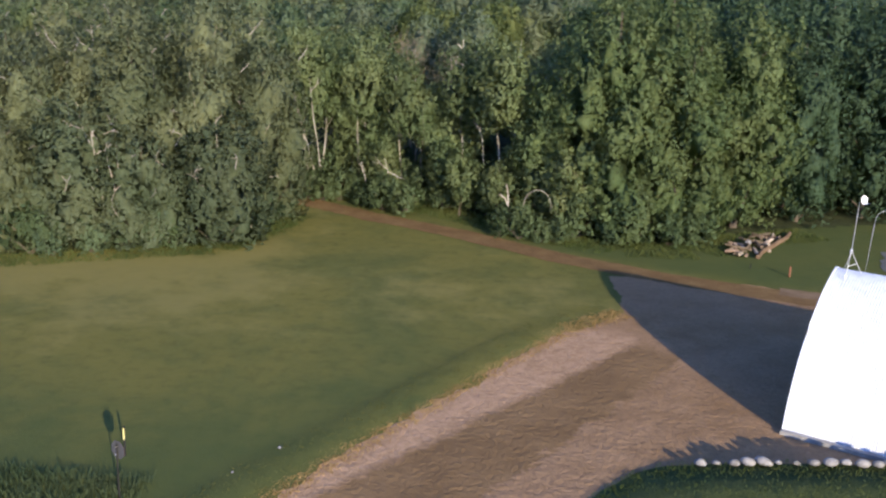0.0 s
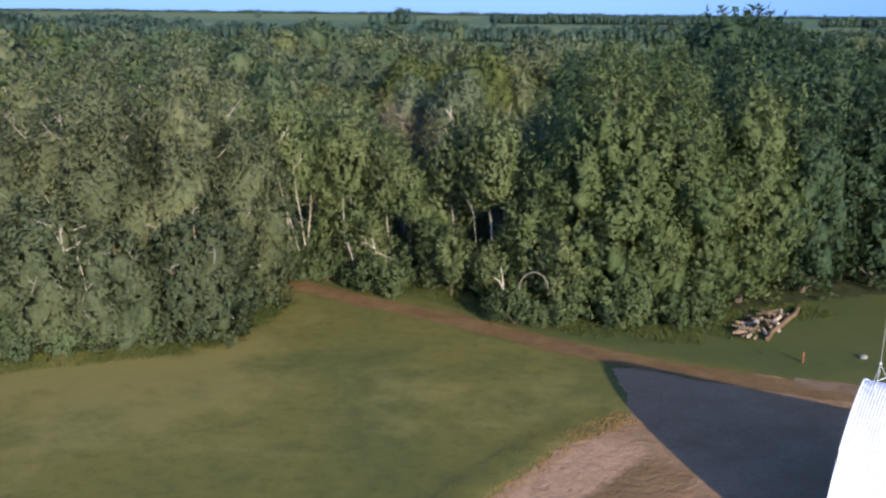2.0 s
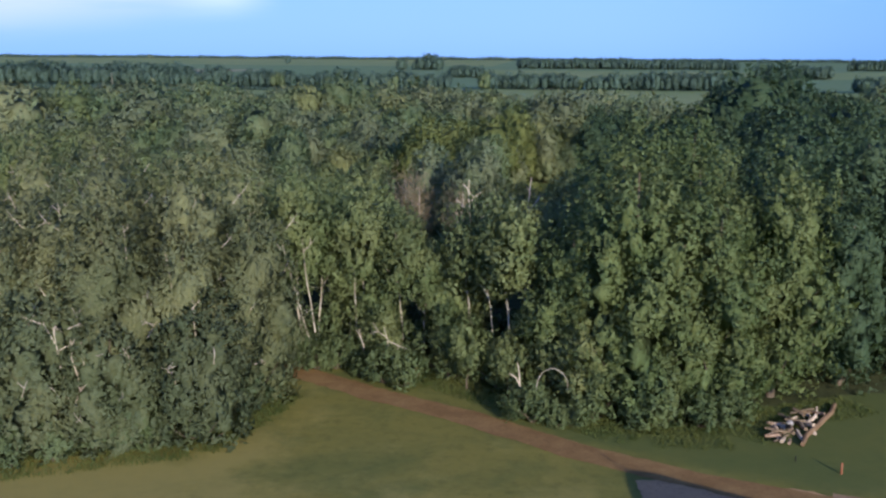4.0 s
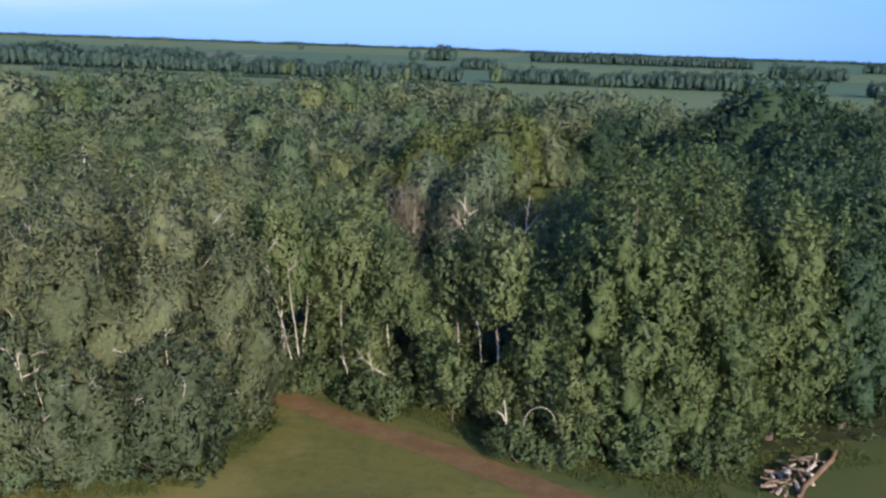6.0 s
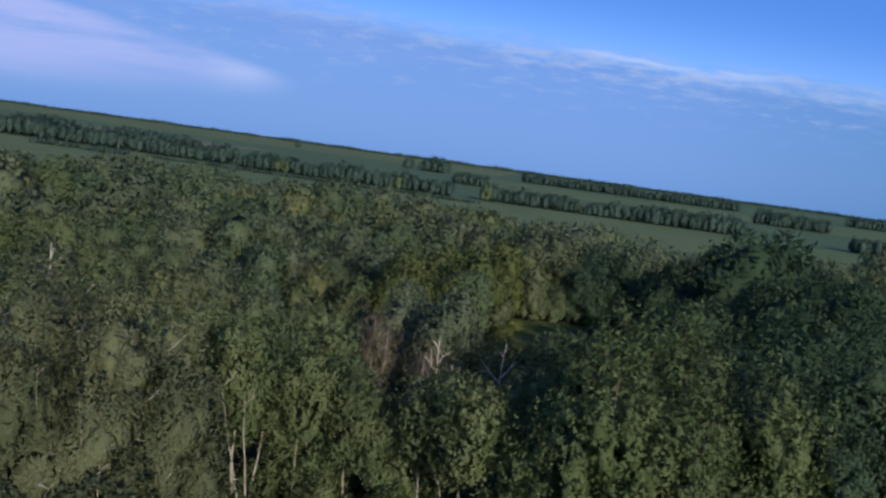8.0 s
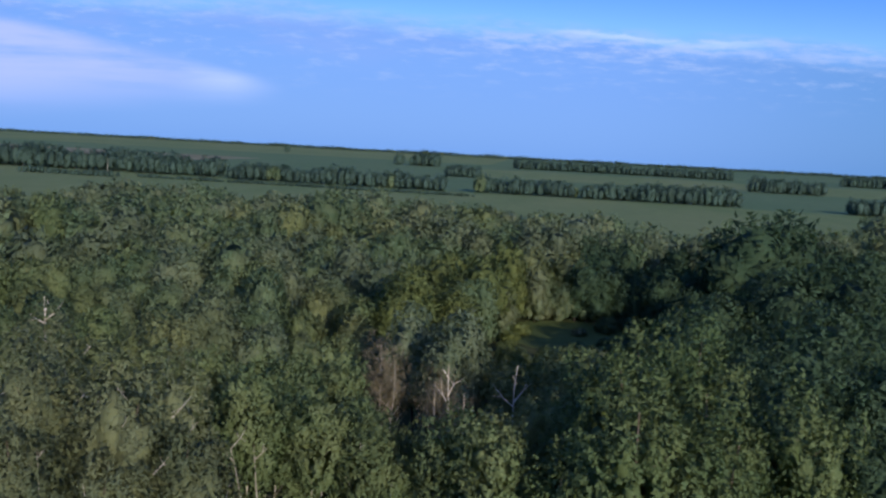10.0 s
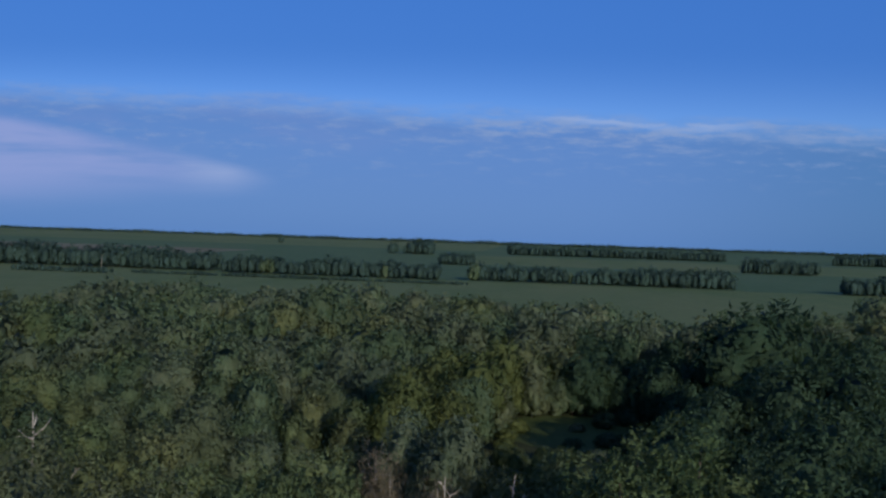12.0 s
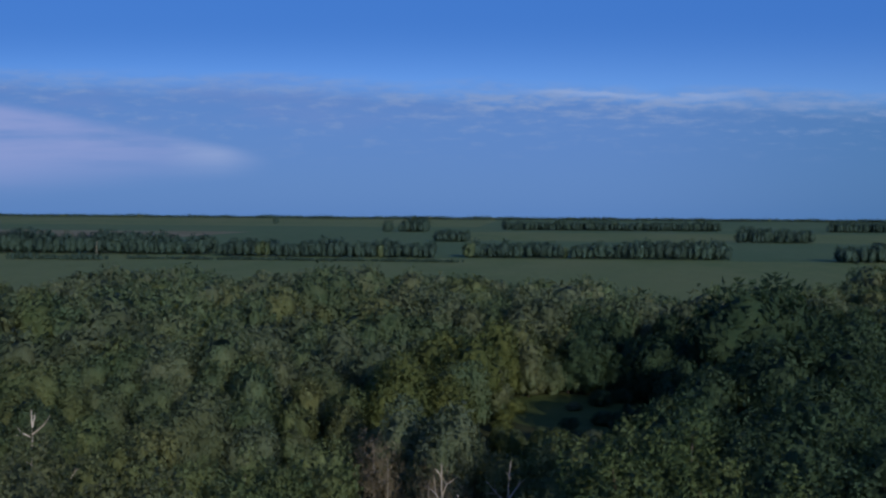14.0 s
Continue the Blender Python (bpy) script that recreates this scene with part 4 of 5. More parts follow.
# ---- trees ----
def tree_kind(name, label, mat, bark, h, base, r, lobes, tuft, seed, r0=0.2, limbs=7, lean=0.4, twigs=0, **shape):
    """tuft: its width, its number of sprays and their size."""
    rng = np.random.default_rng(seed)
    ob = empty(name)
    lf, c = crown(rng, h, base, r, lobes, *tuft, **shape)
    child("trunk", mesh_np("trunk", *trunk_mesh(rng, h, base, c, r0, lean, limbs), bark, smooth=True), ob, "pale tapered trunk with limbs" if bark is M_BARK else "dark tapered trunk with limbs")
    child("crown", mesh_np("crown", lf[0], lf[1], mat, smooth=True, normals=lf[2]), ob, "uneven leafy crown")
    for _ in range(twigs):
        w, z = rng.uniform(0, 6.28), rng.uniform(0.30, 0.86) * h
        reach = r * math.sqrt(max(0.05, 1 - ((z - (h + base) / 2) / ((h - base) / 2)) ** 2))
        a = np.array([math.cos(w) * reach * 0.82, math.sin(w) * reach * 0.82, z])
        d = unit(np.array([math.cos(w) + rng.normal() * 0.5, math.sin(w) + rng.normal() * 0.5, rng.uniform(0.4, 1.8)]))
        ln = rng.uniform(0.6, 1.7)
        m, e = a + d * ln * 0.55 + rng.normal(size=3) * 0.08, a + d * ln + rng.normal(size=3) * 0.15
        tw = [tube([a, m, e], [0.022, 0.017, 0.007], 5)]
        for _ in range(2):
            tw.append(tube([m, m + unit(d + rng.normal(size=3) * 0.8) * ln * 0.4], [0.015, 0.005], 4))
        child("bare_branch", mesh_np("bare_branch", *join(tw), M_DEAD, smooth=True), ob, "bleached bare branch")
    tagged(ob, label, "tree", "trees at the woods' edge")
    return [ob, h, False]


def use(kind, x, y, s, turn, z=0.0, tilt=0.0):
    """Stands a tree of that kind at a place, the first time the one built."""
    m = Matrix.Translation((x, y, z)) @ Matrix.Rotation(turn, 4, "Z") @ Matrix.Rotation(tilt, 4, "X") @ Matrix.Diagonal((s, s, s, 1))
    if kind[2]:
        return copy_thing(kind[0], m)
    kind[2] = True
    kind[0].matrix_basis = m
    return kind[0]


BROWN = [tree_kind("dying_tree", "half-bare tree with brown thinning leaves", M_BRUSH, M_DEAD, 14.0, 3.0, 2.9, 14, (0.7, 5, 0.48), 85 + i, 0.11, 16, 0.5, tall=1.8, lift=1.2, core=0.1, thin=0.10, deep=0.8) for i in range(2)]
POPLAR = [tree_kind("poplar_tree", "tall broad poplar with yellow-green leaves down to the ground", M_POPLAR, M_BARKDARK, 19.5, -4.0, 5.4, 34, (0.80, 9, 0.36), 10 + i, 0.28, 12, 0.4, lift=1.0, tall=1.5, core=0.66, crease=0.46, deep=0.12, thin=0.7, puff=0.45, ball=10) for i in range(4)]
WILLOW = [tree_kind("willow_tree", "bushy grey-green tree with bare bleached twigs beside the lawn", M_WILLOW, M_BARKDARK, 16.5, -3.5, 4.4, 24, (0.60, 8, 0.36), 30 + i, 0.2, 8, 0.4, 8, tall=1.3, lift=1.0, core=0.74, crease=0.28, thin=0.42, puff=0.25, ball=10) for i in range(4)]
BUSH = [tree_kind("tall_bush", "tall dark blue-green bush with bare twigs beside the lawn", M_BUSH, M_BARKDARK, 9.0, -2.0, 4.1, 20, (0.60, 9, 0.34), 45 + i, 0.12, 8, 0.4, 6, tall=1.2, lift=0.6, core=0.68, crease=0.36, thin=0.5, puff=0.35, ball=9) for i in range(3)]
ASPEN = [tree_kind("aspen_tree", "slender aspen with a bare pale trunk and a high crown", M_ASPEN, M_BARK, 14.5, 5.2, 3.1, 15, (0.70, 9, 0.34), 50 + i, 0.12, 6, 0.8, tall=1.5, lift=1.0, core=0.64, crease=0.44, deep=0.12, ball=8) for i in range(5)]
DARK = [tree_kind("dense_tree", "tall dark-green tree with a dense rounded crown", M_DARKLEAF, M_BARKDARK, 16.5, -2.0, 4.6, 22, (0.85, 7, 0.40), 60 + i, 0.2, 5, 0.4, tall=1.2, lift=0.9, core=0.72, crease=0.36) for i in range(4)]
SAPLING = [tree_kind("young_aspen_tree", "small leafy aspen at the woods' edge", M_ASPEN, M_BARKDARK, 7.0, 0.6, 2.0, 11, (0.55, 9, 0.28), 65 + i, 0.07, 6, 0.5, tall=1.2, lift=0.7, core=0.62, crease=0.42) for i in range(3)]
TALL = [tree_kind("tall_aspen_tree", "tall aspen with a dense green crown", M_ASPEN, M_BARK, 16.5, 5.0, 4.3, 18, (0.80, 7, 0.38), 70 + i, 0.19, 5, 0.4, tall=1.3, lift=0.9, core=0.72, crease=0.36) for i in range(5)]


def scatter(rng, x0, x1, y0, y1, gap, tries, ok, taken):
    """Darts at least gap apart."""
    cell, out = {}, []
    def key(x, y):
        return int(math.floor(x / 4)), int(math.floor(y / 4))
    for p in taken:
        cell.setdefault(key(p[0], p[1]), []).append(p)
    xs, ys = rng.uniform(x0, x1, tries), rng.uniform(y0, y1, tries)
    keep = ok(xs, ys)
    for x, y in zip(xs[keep], ys[keep]):
        kx, ky = key(x, y)
        if all(math.hypot(x - a, y - b) > gap for i in (-1, 0, 1) for j in (-1, 0, 1) for a, b in cell.get((kx + i, ky + j), ())):
            cell.setdefault((kx, ky), []).append((x, y))
            out.append((x, y))
    return out


rng = np.random.default_rng(7)
NEAR_Y = 116.0


def near_ok(x, y):
    return in_woods(x, y) & (y < NEAR_Y) & (np.abs(x) < 0.50 * y + 6)


dying = [(-12.6, 113.0), (-14.2, 118.5), (-7.4, 108.5), (-5.2, 104.2), (-7.6, 114.5)]
edge_spots = [(13.0, 78.5), (8.0, 78.0), (18.5, 83.5), (3.2, 80.5), (24.5, 87.0), (31, 90)]
spots = edge_spots + scatter(rng, -70, 70, 55, NEAR_Y, 4.4, 6000, near_ok, edge_spots + dying)
bare = [(-19.3, 89.5), (-18.2, 89.8), (-15.4, 90.4), (-14.2, 89.9), (-10.3, 88.6), (-8.6, 88.0)]
spots = [p for p in spots if math.hypot(p[0] + 10.2, p[1] - 111) > 3.2 and math.hypot((p[0] - 3) / 2, p[1] - 115) > 3.5]
spots = [p for p in spots if min(math.hypot(p[0] - a, p[1] - b) for a, b in bare) > 2.4] + bare
spots = [p for p in spots if not (-16 < p[0] < 4 and p[1] < edge_y(WOOD_EDGE_E, p[0]) + 9 and p not in bare and p not in edge_spots and rng.random() < 0.3)] + dying
for x, y in spots:
    turn = rng.uniform(0, 6.28)
    u = rng.uniform(0.86, 1.10)
    if x > 18.5 and y < 97 + 0.3 * (x - 2):
        k, s = DARK[rng.integers(4)], u * 1.08
    elif x > 2 and y < 97 + 0.3 * (x - 2):
        k, s = POPLAR[rng.integers(4)], u * (0.80 if x < 5.5 or x > 25 else 1.0 if x < 20 else 0.92)
    elif x < -19 and y < edge_y(WOOD_EDGE_W[5:][::-1], x) and y < 100:
        k, s = WILLOW[rng.integers(4)], u * (0.82 if y < edge_y(WOOD_EDGE_W[:5], x) + 3.5 else 0.98)
    elif y < edge_y(WOOD_EDGE_E, x) + 16 and x < 4:
        k, s = ASPEN[rng.integers(5)], u * (0.92 if x > -12 else 1.02)
    else:
        k, s = (DARK[rng.integers(4)], u * 0.98) if x > 8 else (TALL[rng.integers(5)], u * (0.75 if x > -17 else 0.80))
    if (x, y) in dying:
        k, s = BROWN[rng.integers(2)], u * 0.95
    elif x < -21 and y < edge_y(WOOD_EDGE_W[:5], x) + 5.0 and rng.random() < 0.7:
        k, s = BUSH[rng.integers(3)], u * np.interp(x, [-40, -22], [1.4, 1.05])
    else:
        s = min(s, tallest(x, y) / k[1])
    use(k, x, y, s, turn, tilt=rng.normal() * 0.03)


# ---- woods behind ----
def woods(name, label, spots, mats, lods, hmean, seed, bark=M_BARKDARK):
    """A wood too large to count, as one mesh of leaves and one of trunks."""
    rng = np.random.default_rng(seed)
    pv, pq, n, mi, pn, tones = [], [], 0, [], [], []
    tv, tq, tn = [], [], 0
    for x, y in spots:
        v, q, nr = lods[rng.integers(len(lods))]
        w, s = rng.uniform(0, 6.28), min(rng.uniform(0.74, 1.18) * hmean(x, y), tallest(x, y)) / 16.0
        fat = s * rng.uniform(0.85, 1.25) if s > 0.5 else 0.8 * s ** 0.5
        c, d = math.cos(w), math.sin(w)
        z = rise(np.array(y))
        pv.append(np.stack([x + fat * (v[:, 0] * c - v[:, 1] * d), y + fat * (v[:, 0] * d + v[:, 1] * c), z + s * v[:, 2]], 1))
        pn.append(np.stack([nr[:, 0] * c - nr[:, 1] * d, nr[:, 0] * d + nr[:, 1] * c, nr[:, 2]], 1))
        pq.append(q + n)
        pick = np.clip(0.5 + 0.9 * noise.noise(Vector((x * 0.045, y * 0.03, 21))) + rng.normal() * 0.06, 0, 0.999)
        if len(mats) > 3 and math.hypot((x + 8 + 0.05 * (y - 150)) / 13, (y - 178) / 52) + rng.normal() * 0.2 < 0.95:
            pick = 0.98 if rng.random() < 0.6 else 0.6
        elif len(mats) > 3 and x > 8 + rng.normal() * 3 and y < 265:
            pick = 0.999
        elif len(mats) > 3:
            pick *= 0.86
        mi.append(np.full(len(q), int(np.searchsorted(np.cumsum([m[1] for m in mats]), pick))))
        tones.append(np.full(len(v), 0.07 * rng.normal() + 0.22 * noise.noise(Vector((x * 0.03, y * 0.025, 7.0))), np.float32))
        n += len(v)
        a, b = tube([(x, y, z - 0.3), (x + rng.normal() * 0.3, y, z + 12.0 * s)], [0.2 * s, 0.08 * s], 4)
        tv.append(a)
        tq.append(b + tn)
        tn += len(a)
    ob = empty(name, 0, 0, 0)
    me = mesh_np("foliage", np.concatenate(pv), np.concatenate(pq), [m[0] for m in mats], np.concatenate(mi), True, np.concatenate(pn))
    me.attributes.new("tone", "FLOAT", "POINT").data.foreach_set("value", np.clip(np.concatenate(tones), -0.35, 0.4))
    child("foliage", me, ob, "leafy tree crowns")["kind"] = "stuff"
    child("trunks", mesh_np("trunks", np.concatenate(tv), np.concatenate(tq), bark), ob, "dark tree trunks")["kind"] = "stuff"
    return tagged(ob, label, "woods", kind="stuff")


def lod(kinds, seed, lobes, tuft, r=6.0, base=4.0, **shape):
    """Tree crowns 16 m high for joined woods; tuft: its width, its number of sprays and their size."""
    return [crown(np.random.default_rng(seed + i), 16.0, base, r, lobes, *tuft, **shape)[0] for i in range(kinds)]


LOD1 = lod(9, 200, 7, (0.90, 6, 0.54), 4.9, 0.0, tall=1.3, lift=1.1, core=0.82, crease=0.24, deep=0.06, ball=7, skirt=-0.2)
LOD2 = lod(9, 300, 7, (1.45, 4, 0.92), 6.0, 0.0, tall=1.2, lift=1.1, core=0.84, crease=0.24, deep=0.06, ball=6, skirt=-0.3)
LOD2F = lod(8, 350, 6, (2.5, 3, 1.40), 7.0, 1.0, tall=1.0, lift=1.0, core=0.88, crease=0.22, deep=0.06, ball=4, skirt=-0.5)
LOD3 = lod(10, 400, 5, (2.7, 2, 2.3), 4.4, -1.0, tall=1.4, lift=1.2, core=0.96, crease=0.20, deep=0.05, ball=2, puff=0.2)
LOD4 = lod(6, 450, 6, (7.5, 1, 4.5), 7.0, -2.0, tall=1.0, lift=0.8, core=0.92, ball=1)


def wood_height(x, y):
    clump = 6.0 * math.exp(-((x - 45) / 9) ** 2 - ((y - 212) / 10) ** 2) + 5.0 * math.exp(-((x - 80) / 10) ** 2 - ((y - 202) / 10) ** 2)
    hollow = 7.0 * math.exp(-((x - 34) / 9) ** 2 - ((y - 240) / 14) ** 2) + 5.0 * math.exp(-((x - 60) / 9) ** 2 - ((y - 212) / 9) ** 2)
    return clump - hollow + 13.2 + 1.6 * math.tanh((y - 150) / 40) + 5.0 * noise.noise(Vector((x * 0.02, y * 0.016, 3.0))) + 7.0 * noise.noise(Vector((x * 0.055, y * 0.040, 9.0))) - 6.0 * math.exp(-((x - 4) / 11) ** 2 - ((y - 142) / 15) ** 2) + 6.0 * math.exp(-((x - 43) / 8) ** 2 - ((y - 207) / 12) ** 2) + 5.0 * math.exp(-((x - 31) / 8) ** 2 - ((y - 160) / 22) ** 2)


def mid_ok(a, b):
    return lambda x, y: in_woods(x, y) & (y >= a) & (y < b) & (np.abs(x) < 0.53 * y + 10) & ~near_ok(x, y)


kinds = [(M_GREY, 0.34), (M_WOODS, 0.28), (M_ASPEN, 0.28), (M_TURNING, 0.09), (M_DARKLEAF, 0.01)]
mid = scatter(rng, -115, 115, 60, 175, 7.5, 30000, mid_ok(60, 175), spots)
far = scatter(rng, -210, 210, 175, 275, 9.3, 40000, mid_ok(175, 275), mid)
farther = scatter(rng, -260, 260, 275, 470, 11.4, 60000, mid_ok(275, 470), far)
GLADE_RIM = [(10.5 + 17 * math.cos(a) + rng.normal(), 202 + 18 * math.sin(a) + rng.normal()) for a in np.linspace(-0.5, 3.5, 24)]
woods("glade_bushes", "low leafy trees round a shaded clearing in the woods", GLADE_RIM, kinds, lod(6, 250, 10, (1.1, 7, 0.65), 5.0, -2.0, tall=1.3, lift=0.8, core=0.8, skirt=-0.2), lambda x, y: 9.0 + 5 * noise.noise(Vector((x * 0.2, y * 0.2, 1))), 23)
inside = [(10.5 + 13 * math.sqrt(q) * math.cos(a), 202 + 14 * math.sqrt(q) * math.sin(a)) for q, a in zip(rng.uniform(0, 1, 9), rng.uniform(0, 6.28, 9))]
woods("low_bushes", "low bushes scattered over a shaded clearing", inside, kinds, lod(5, 270, 8, (1.6, 6, 0.9), 7.5, -2.0, tall=1.3, lift=0.8), lambda x, y: 2.2 + 2 * noise.noise(Vector((x * 0.3, y * 0.3, 5))), 25)
woods("woods", "dense mixed aspen woods with rounded green crowns", mid, kinds, LOD1, wood_height, 21)
woods("far_woods", "distant dense green woods reaching the fields", far, kinds, LOD2, wood_height, 22)
woods("far_woods", "distant green woods thinning out towards the pasture", farther, kinds, LOD2F, lambda x, y: wood_height(x, y) - 2.8, 24)


# ---- stands of trees among the fields ----
def stand(x0, x1, y0, y1, h, seed, gap=5.0, dark=False, label="line of trees between distant fields", lods=LOD3):
    r2 = np.random.default_rng(seed)
    def ok(x, y):
        f = np.array([noise.noise(Vector((a * 2.2 / gap / 6, b * 2.2 / gap / 6, seed))) for a, b in zip(x, y)])
        inset = np.minimum(np.minimum(x - x0, x1 - x) / (3 * gap), np.minimum(y - y0, y1 - y) / gap)
        return f + np.minimum(inset, 1) * 0.5 > 0.0
    pts = scatter(r2, x0, x1, y0, y1, gap * 0.85, 9000, ok, [])
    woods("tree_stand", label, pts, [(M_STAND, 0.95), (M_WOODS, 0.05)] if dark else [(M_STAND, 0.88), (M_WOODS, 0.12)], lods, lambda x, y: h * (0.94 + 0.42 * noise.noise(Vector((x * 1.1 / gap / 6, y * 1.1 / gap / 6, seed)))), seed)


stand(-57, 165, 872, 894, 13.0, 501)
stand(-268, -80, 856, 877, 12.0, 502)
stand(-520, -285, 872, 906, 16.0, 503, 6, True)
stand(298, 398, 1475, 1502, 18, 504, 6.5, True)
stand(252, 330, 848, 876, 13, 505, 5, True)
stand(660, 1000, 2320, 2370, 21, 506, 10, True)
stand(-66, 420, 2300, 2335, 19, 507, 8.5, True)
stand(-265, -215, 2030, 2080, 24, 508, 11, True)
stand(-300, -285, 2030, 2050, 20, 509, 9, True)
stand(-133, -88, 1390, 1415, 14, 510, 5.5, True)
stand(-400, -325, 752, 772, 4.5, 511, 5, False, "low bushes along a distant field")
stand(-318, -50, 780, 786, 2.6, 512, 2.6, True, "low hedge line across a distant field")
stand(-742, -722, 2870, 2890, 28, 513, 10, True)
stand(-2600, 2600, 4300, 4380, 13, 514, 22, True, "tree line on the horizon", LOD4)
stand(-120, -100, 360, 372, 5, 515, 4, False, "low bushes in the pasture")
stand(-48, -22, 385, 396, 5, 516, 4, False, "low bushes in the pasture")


# ---- dead trees ----
def dead_tree(x, y, h, forks, seed, label, lean=(0, 0), r=0.16, mat=None, z0=-0.2):
    rng = np.random.default_rng(seed)
    ob = empty("dead_tree", x, y, 0)
    tagged(ob, label, "dead tree")
    top = np.array([lean[0], lean[1], h])
    k = 6
    path = [np.array([0, 0, z0]) + (top - [0, 0, z0]) * i / k + np.array([rng.normal(), rng.normal(), 0]) * 0.08 * i / k for i in range(k + 1)]
    child("trunk", mesh_np("trunk", *tube(path, [r * (1 - 0.72 * i / k) for i in range(k + 1)], 8), mat or M_DEAD, smooth=True), ob)
    for f, dx, dz, ln in forks:
        s = path[0] + (top - path[0]) * f
        d = unit(np.array([dx, rng.normal() * 0.3, dz]))
        e = s + d * ln
        m = (s + e) / 2 + np.array([rng.normal(), rng.normal(), rng.normal()]) * 0.07 * ln
        tw = [tube([s, m, e], [r * 0.55, r * 0.38, r * 0.12], 6)]
        for _ in range(2):
            d2 = unit(d + rng.normal(size=3) * 0.6)
            tw.append(tube([m, m + d2 * ln * 0.45], [r * 0.25, r * 0.07], 5))
        child("branch", mesh_np("branch", *join(tw), mat or M_DEAD, smooth=True), ob)
    return ob


W = "bleached white dead tree among the leaves"
# bare stems that show among the willows, each by the place of its tip
for i, (x, y, z, r, forks) in enumerate((
        (-28.9, 65.0, 8.9, 0.085, [(0.80, 1.2, 0.55, 1.2), (0.86, -0.9, 1.0, 2.7), (0.93, 0.3, 1.0, 0.8)]),
        (-27.9, 65.1, 8.1, 0.085, [(0.93, 0.5, 1.0, 0.6)]),
        (-27.3, 65.4, 7.9, 0.065, [(0.93, 0.6, 1.0, 0.5)]),
        (-22.2, 67.1, 6.0, 0.070, [(0.90, 1.1, 0.8, 1.3), (0.88, -1.0, 0.5, 1.0), (0.86, 0.9, -0.7, 1.1), (0.92, 0.2, 1.0, 1.1)]),
        (-25.3, 65.5, 5.3, 0.070, [(0.90, 0.6, 1.0, 0.7)]),
        (-27.3, 64.7, 5.2, 0.055, [(0.90, 0.8, 0.9, 0.8)]),
        (-20.0, 71.3, 3.3, 0.065, [(0.85, 0.5, 1.0, 0.7)]),
        (-19.4, 74.2, 7.4, 0.060, [(0.90, 0.9, 0.7, 0.9), (0.90, -0.5, 1.0, 0.7)]),
        (-21.3, 69.0, 9.8, 0.060, [(0.94, 0.8, 0.9, 0.8)]),
        (-26.8, 71.4, 14.4, 0.050, [(0.95, 0.7, 0.9, 0.8)]),
        (-23.7, 71.2, 12.6, 0.050, [(0.94, -0.7, 0.9, 0.8)]),
        (-31.3, 71.5, 16.0, 0.055, [(0.95, 0.7, 0.6, 1.0), (0.94, -0.8, 0.7, 0.9)]))):
    dead_tree(x - 0.4, y + 3.2, z - 0.35, forks, 60 + i, W, (-0.1, -2.2), 0.8 * r)
dead_tree(-0.2, 76.9, 4.3, [(0.6, -0.7, 0.8, 1.2)], 6, W, (-0.3, -1.2), 0.11)
dead_tree(-10.3, 84.6, 4.6, [(0.75, 1, -0.4, 1.8), (0.8, -0.9, 0.9, 1.6)], 7, W, (-0.9, -1.6), 0.07)
dead_tree(-12.6, 85.4, 3.9, [(0.8, -0.4, 0.9, 0.8)], 8, W, (-0.9, -1.0), 0.07)
dead_tree(-0.8, 107.6, 13.6, [(0.76, 0.9, 1.1, 2.2), (0.72, -1.0, 1.0, 2.9), (0.88, -0.5, 1.0, 1.0)], 9, W, (0.5, 0), 0.12)
dead_tree(-6.1, 106.8, 13.4, [(0.74, -0.35, 1.2, 2.6), (0.80, 0.8, 1.0, 2.2), (0.9, -0.6, 0.8, 1.2)], 10, W, (-0.3, -0.3), 0.115)
dead_tree(-4.4, 103.5, 11.6, [(0.85, 0.8, 0.4, 1.0)], 11, W, (-0.4, 0), 0.11)
dead_tree(-49.5, 116.0, 15.4, [(0.84, 1.0, 0.9, 2.6), (0.82, -0.9, 0.6, 1.8), (0.88, 0.2, 1, 1.6)], 12, W, (0.3, 0), 0.17)
dead_tree(6.6, 117.5, 10.2, [(0.85, 0.9, 0.6, 1.5), (0.85, -0.9, 0.4, 1.3)], 13, W, (0.3, -0.4), 0.13)
dead_tree(-379.0, 866.0, 10.5, [(0.9, 0.5, 1, 2.0)], 14, "pale bare trunk in front of a distant dark stand", (0, 0), 0.30, M_BARK)

# white leaning stems in the gap beside the trail
for i, (bx, by, tx, h) in enumerate(((-17.4, 86.9, -2.9, 10.4), (-17.2, 87.2, -1.5, 10.6), (-14.2, 88.6, -0.5, 8.6), (3.4, 79.6, 0.3, 5.4), (-2.2, 84.2, -1.0, 7.5))):
    dead_tree(bx, by, h, [(0.9, 0.5 if i % 2 else -0.5, 0.9, 1.5)], 40 + i, "slender white aspen stem in the dark gap of the woods", (tx, 0.2), 0.095, M_BARK)

# arched fallen stem near the big poplars
t = np.linspace(0, math.pi, 12)
ob = empty("fallen_stem", 1.9, 75.9, 0)
tagged(ob, "thin bleached stem bent over in an arch at the woods' edge", "dead tree")
child("stem", mesh_np("stem", *tube(np.concatenate([[[-1.15, 0.3, -0.2]], np.stack([-1.1 * np.cos(t), 0.1 * np.sin(t), 2.5 + 1.4 * np.sin(t) - 0.3 * (t > 3)], 1)]), np.linspace(0.045, 0.02, 13), 7), M_BARK, smooth=True), ob)


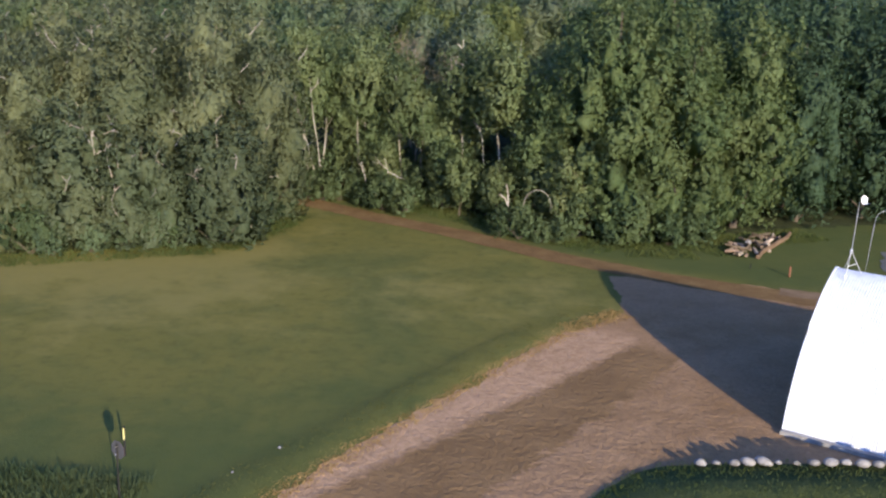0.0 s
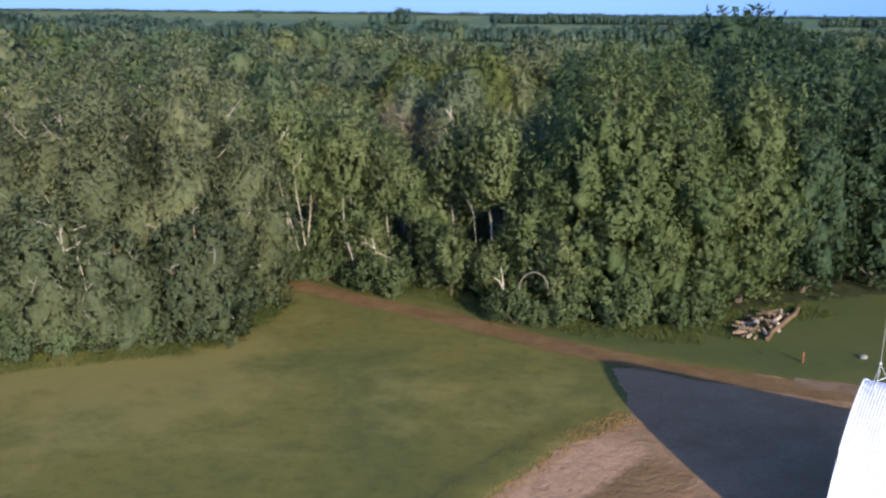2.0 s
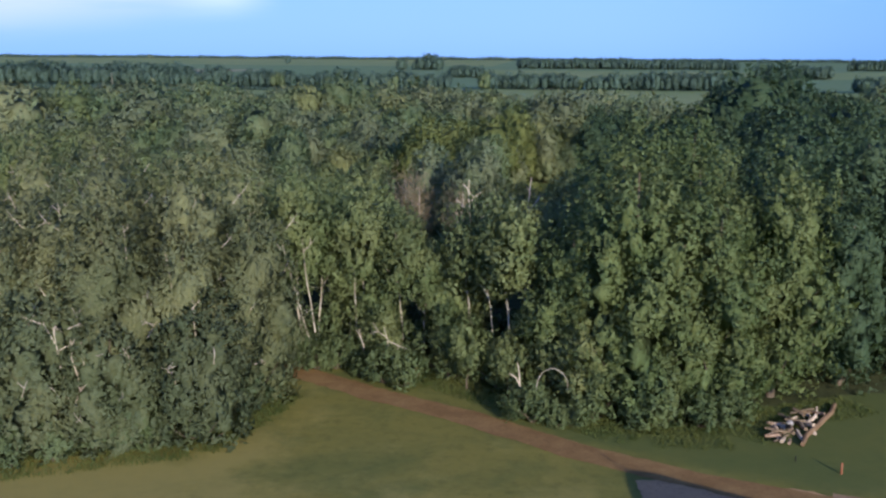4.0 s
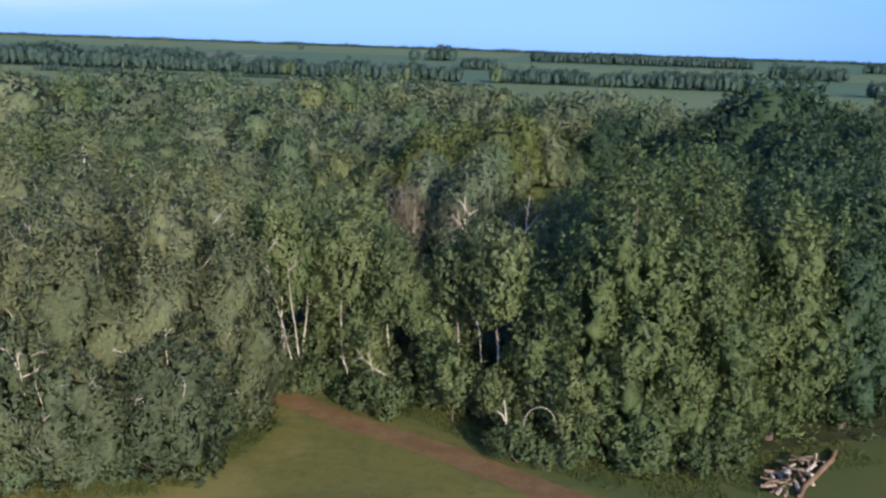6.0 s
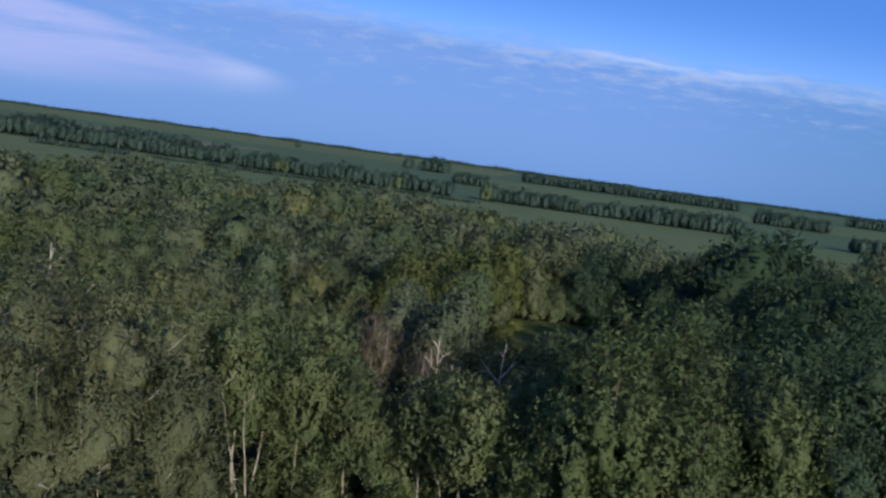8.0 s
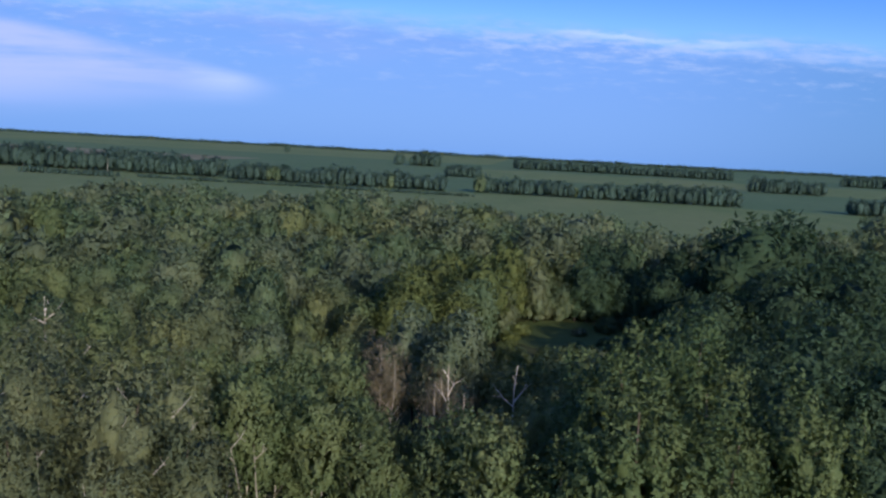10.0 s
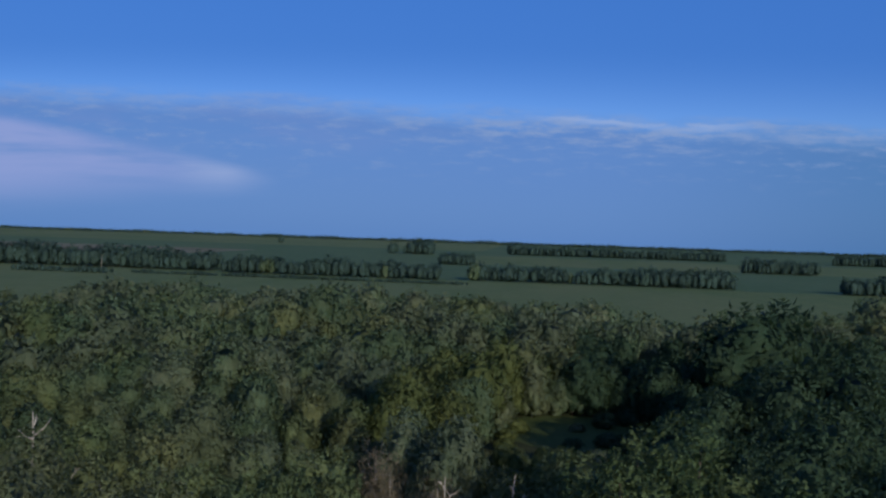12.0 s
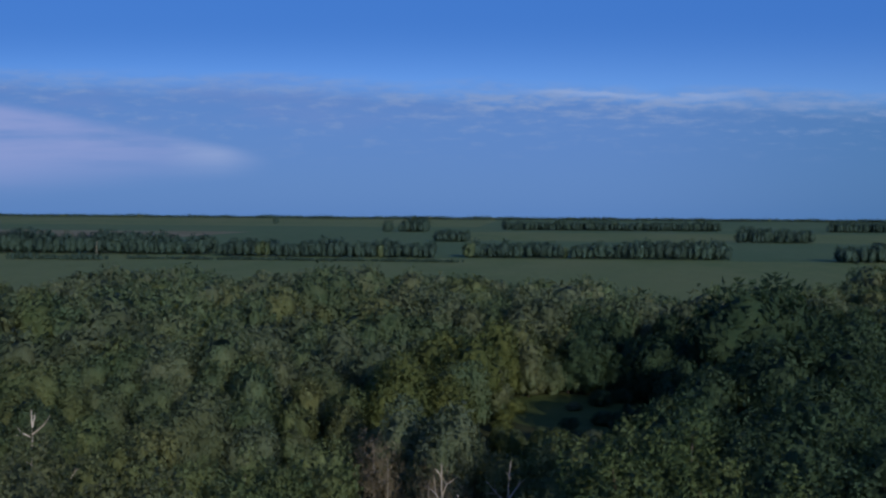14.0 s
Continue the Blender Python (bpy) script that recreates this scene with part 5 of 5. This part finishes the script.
# ---- shrubs and tall grass ----
def shrub_kind(mat, h, r, seed, label, name="shrub"):
    rng = np.random.default_rng(seed)
    ob = empty(name)
    lf, c = crown(rng, h, -0.8, r, 10, 0.55, 11, 0.28, tall=1.5, lift=0.8, core=0.5, crease=0.45, deep=0.3)
    tw = [tube([(0, 0, -0.1), (p[0] * 0.5, p[1] * 0.5, p[2] * 0.6), p], [0.05, 0.035, 0.01], 5) for p in c[:8]]
    child("stem", mesh_np("stem", *join(tw), M_BARKDARK, smooth=True), ob)
    child("foliage", mesh_np("foliage", lf[0], lf[1], mat, smooth=True, normals=lf[2]), ob)
    tagged(ob, label, "shrub", "shrubs along the woods' edge")
    return [ob, h, False]


SHRUB = [shrub_kind(M_SHRUB, 3.0, 1.7, 90 + i, "leafy green shrub at the foot of the trees") for i in range(3)]
SHRUBG = [shrub_kind(M_UNDER, 3.2, 1.8, 95 + i, "grey-green shrub at the foot of the trees") for i in range(2)]


def along(line, gap, off, jitter, rng):
    out = []
    for (ax, ay), (bx, by) in zip(line, line[1:]):
        d = math.hypot(bx - ax, by - ay)
        nx, ny = (by - ay) / d, -(bx - ax) / d
        for i in range(int(d / gap)):
            f = (i + rng.uniform(0, 1)) * gap / d
            o = off + rng.normal() * jitter
            out.append((ax + (bx - ax) * f + nx * o, ay + (by - ay) * f + ny * o))
    return out


r3 = np.random.default_rng(31)
for x, y in along([(-44, 59.2)] + WOOD_EDGE_W[1:6], 2.3, -0.9, 0.5, r3):
    use(SHRUBG[r3.integers(2)] if r3.random() < 0.75 else SHRUB[r3.integers(3)], x, y, r3.uniform(0.6, 1.25), r3.uniform(0, 6.28))
for x, y in along([(-25, 93)] + WOOD_EDGE_E[2:9], 2.2, -0.9, 0.6, r3):
    use(SHRUB[r3.integers(3)], x, y, r3.uniform(0.7, 1.2) * 1.3, r3.uniform(0, 6.28))
for x, y, s in ((-15.8, 91.5, 1.25), (-12.4, 90.6, 1.15), (-6.2, 84.6, 0.8), (0.4, 83.2, 1.1), (2.2, 80.2, 1.1), (-4.8, 89.4, 1.3), (-11.6, 86.0, 0.75), (-4.6, 82.2, 0.8), (-6.6, 87.5, 1.1), (-1.4, 80.6, 0.7), (4.4, 77.6, 0.85), (-13.6, 89.2, 0.8), (9.4, 76.0, 0.7)):
    use(SAPLING[r3.integers(3)], x, y, s, r3.uniform(0, 6.28))
for x, y, s in ((-13.0, 83.9, 0.8), (-11.2, 83.0, 0.95), (-9.4, 82.2, 0.85), (-0.9, 76.1, 0.75), (0.6, 75.6, 0.85), (2.3, 75.0, 0.8), (3.6, 75.0, 0.9), (-17.0, 85.6, 0.95), (-15.6, 86.2, 1.05), (-14.0, 86.4, 0.95), (-12.2, 86.0, 0.85), (-18.6, 86.2, 0.9)):
    use(SHRUB[r3.integers(3)], x, y, s, r3.uniform(0, 6.28))
for x, y in along([(-10, 93), (4, 84)], 2.6, 0.0, 1.5, r3) + along([(-15, 96), (5, 88)], 2.0, 0.0, 1.2, r3):
    use(SHRUB[r3.integers(3)], x, y, r3.uniform(0.9, 1.5), r3.uniform(0, 6.28))


# sorts that found no spot are taken away again
for kind in BROWN + BUSH + POPLAR + WILLOW + ASPEN + TALL + SHRUB + SHRUBG + DARK + SAPLING:
    if not kind[2]:
        for o in [*kind[0].children_recursive, kind[0]]:
            bpy.data.objects.remove(o)


def grass(name, label, pts, h, mat, seed, blades=3, width=0.16, zf=None):
    rng = np.random.default_rng(seed)
    p = np.repeat(np.asarray(pts, float), blades, 0)
    k = len(p)
    p = p + rng.normal(size=(k, 2)) * 0.16
    z = zf(p[:, 0], p[:, 1]) if zf else np.full(k, 0.02)
    w = rng.uniform(0, 6.28, k)
    a = np.stack([np.cos(w), np.sin(w), np.zeros(k)], 1)
    hh = h * rng.uniform(0.45, 1.25, k)
    bend = np.stack([rng.normal(size=k) * 0.3, rng.normal(size=k) * 0.3, np.ones(k)], 1) * hh[:, None]
    b = np.stack([p[:, 0], p[:, 1], z], 1)
    ww = width * rng.uniform(0.6, 1.3, k)[:, None]
    v = np.stack([b - a * ww * 0.3, b + a * ww * 0.3, b + bend * 0.6 + a * ww * 0.5, b + bend], 1).reshape(-1, 3)
    ob = new(name, mesh_np(name, v, np.arange(4 * k).reshape(-1, 4), mat))
    return tagged(ob, label, "grass", kind="stuff")


def band(line, n, lo, hi, rng):
    out = []
    seg = [math.hypot(b[0] - a[0], b[1] - a[1]) for a, b in zip(line, line[1:])]
    for _ in range(n):
        i = rng.choice(len(seg), p=np.array(seg) / sum(seg))
        (ax, ay), (bx, by) = line[i], line[i + 1]
        f, o = rng.uniform(), rng.uniform(lo, hi)
        d = seg[i]
        out.append((ax + (bx - ax) * f + (by - ay) / d * o, ay + (by - ay) * f - (bx - ax) / d * o))
    return out


r4 = np.random.default_rng(41)
grass("tall_grass", "tall green grass along the foot of the woods", band([(-44, 59)] + WOOD_EDGE_W[1:6], 3000, -1.5, 1.8, r4), 0.22, M_BLADE, 1, 3, 0.07)
grass("tall_grass", "tall green grass between the trail and the trees", band([(-22, 91.5)] + WOOD_EDGE_E[3:10], 4500, -1.0, 3.0, r4), 0.22, M_BLADE, 2, 3, 0.07)
grass("dry_grass", "dry straw-coloured grass fringing the gravel", band(GRAVEL_EDGE[1:], 4200, -1.1, 0.6, r4), 0.10, M_DRYBLADE, 3, 3, 0.07)
grass("verge_grass", "green grass tufts on the lawn's bank", band(GRAVEL_EDGE[1:], 900, -2.6, -0.3, r4), 0.06, M_VERGE, 4, 3, 0.08, lawn_z)
grass("rough_grass", "tall rough grass round the road sign", list(zip(r4.uniform(-24, -13.2, 3200), r4.uniform(24, 34.0, 3200))), 0.42, M_ROUGH, 5, 3, 0.07)
grass("garden_grass", "uneven green grass on the raised garden", band([p[:2] for p in BED_RIM[:8]], 500, 0.0, 0.9, r4) + [(x, y) for x, y in zip(r4.uniform(3, 22, 2200), r4.uniform(29, 37.2, 2200)) if y < np.interp(x, [p[0] for p in BED_RIM], [p[1] for p in BED_RIM])], 0.10, M_BLADE, 6, 3, 0.06, garden_z)
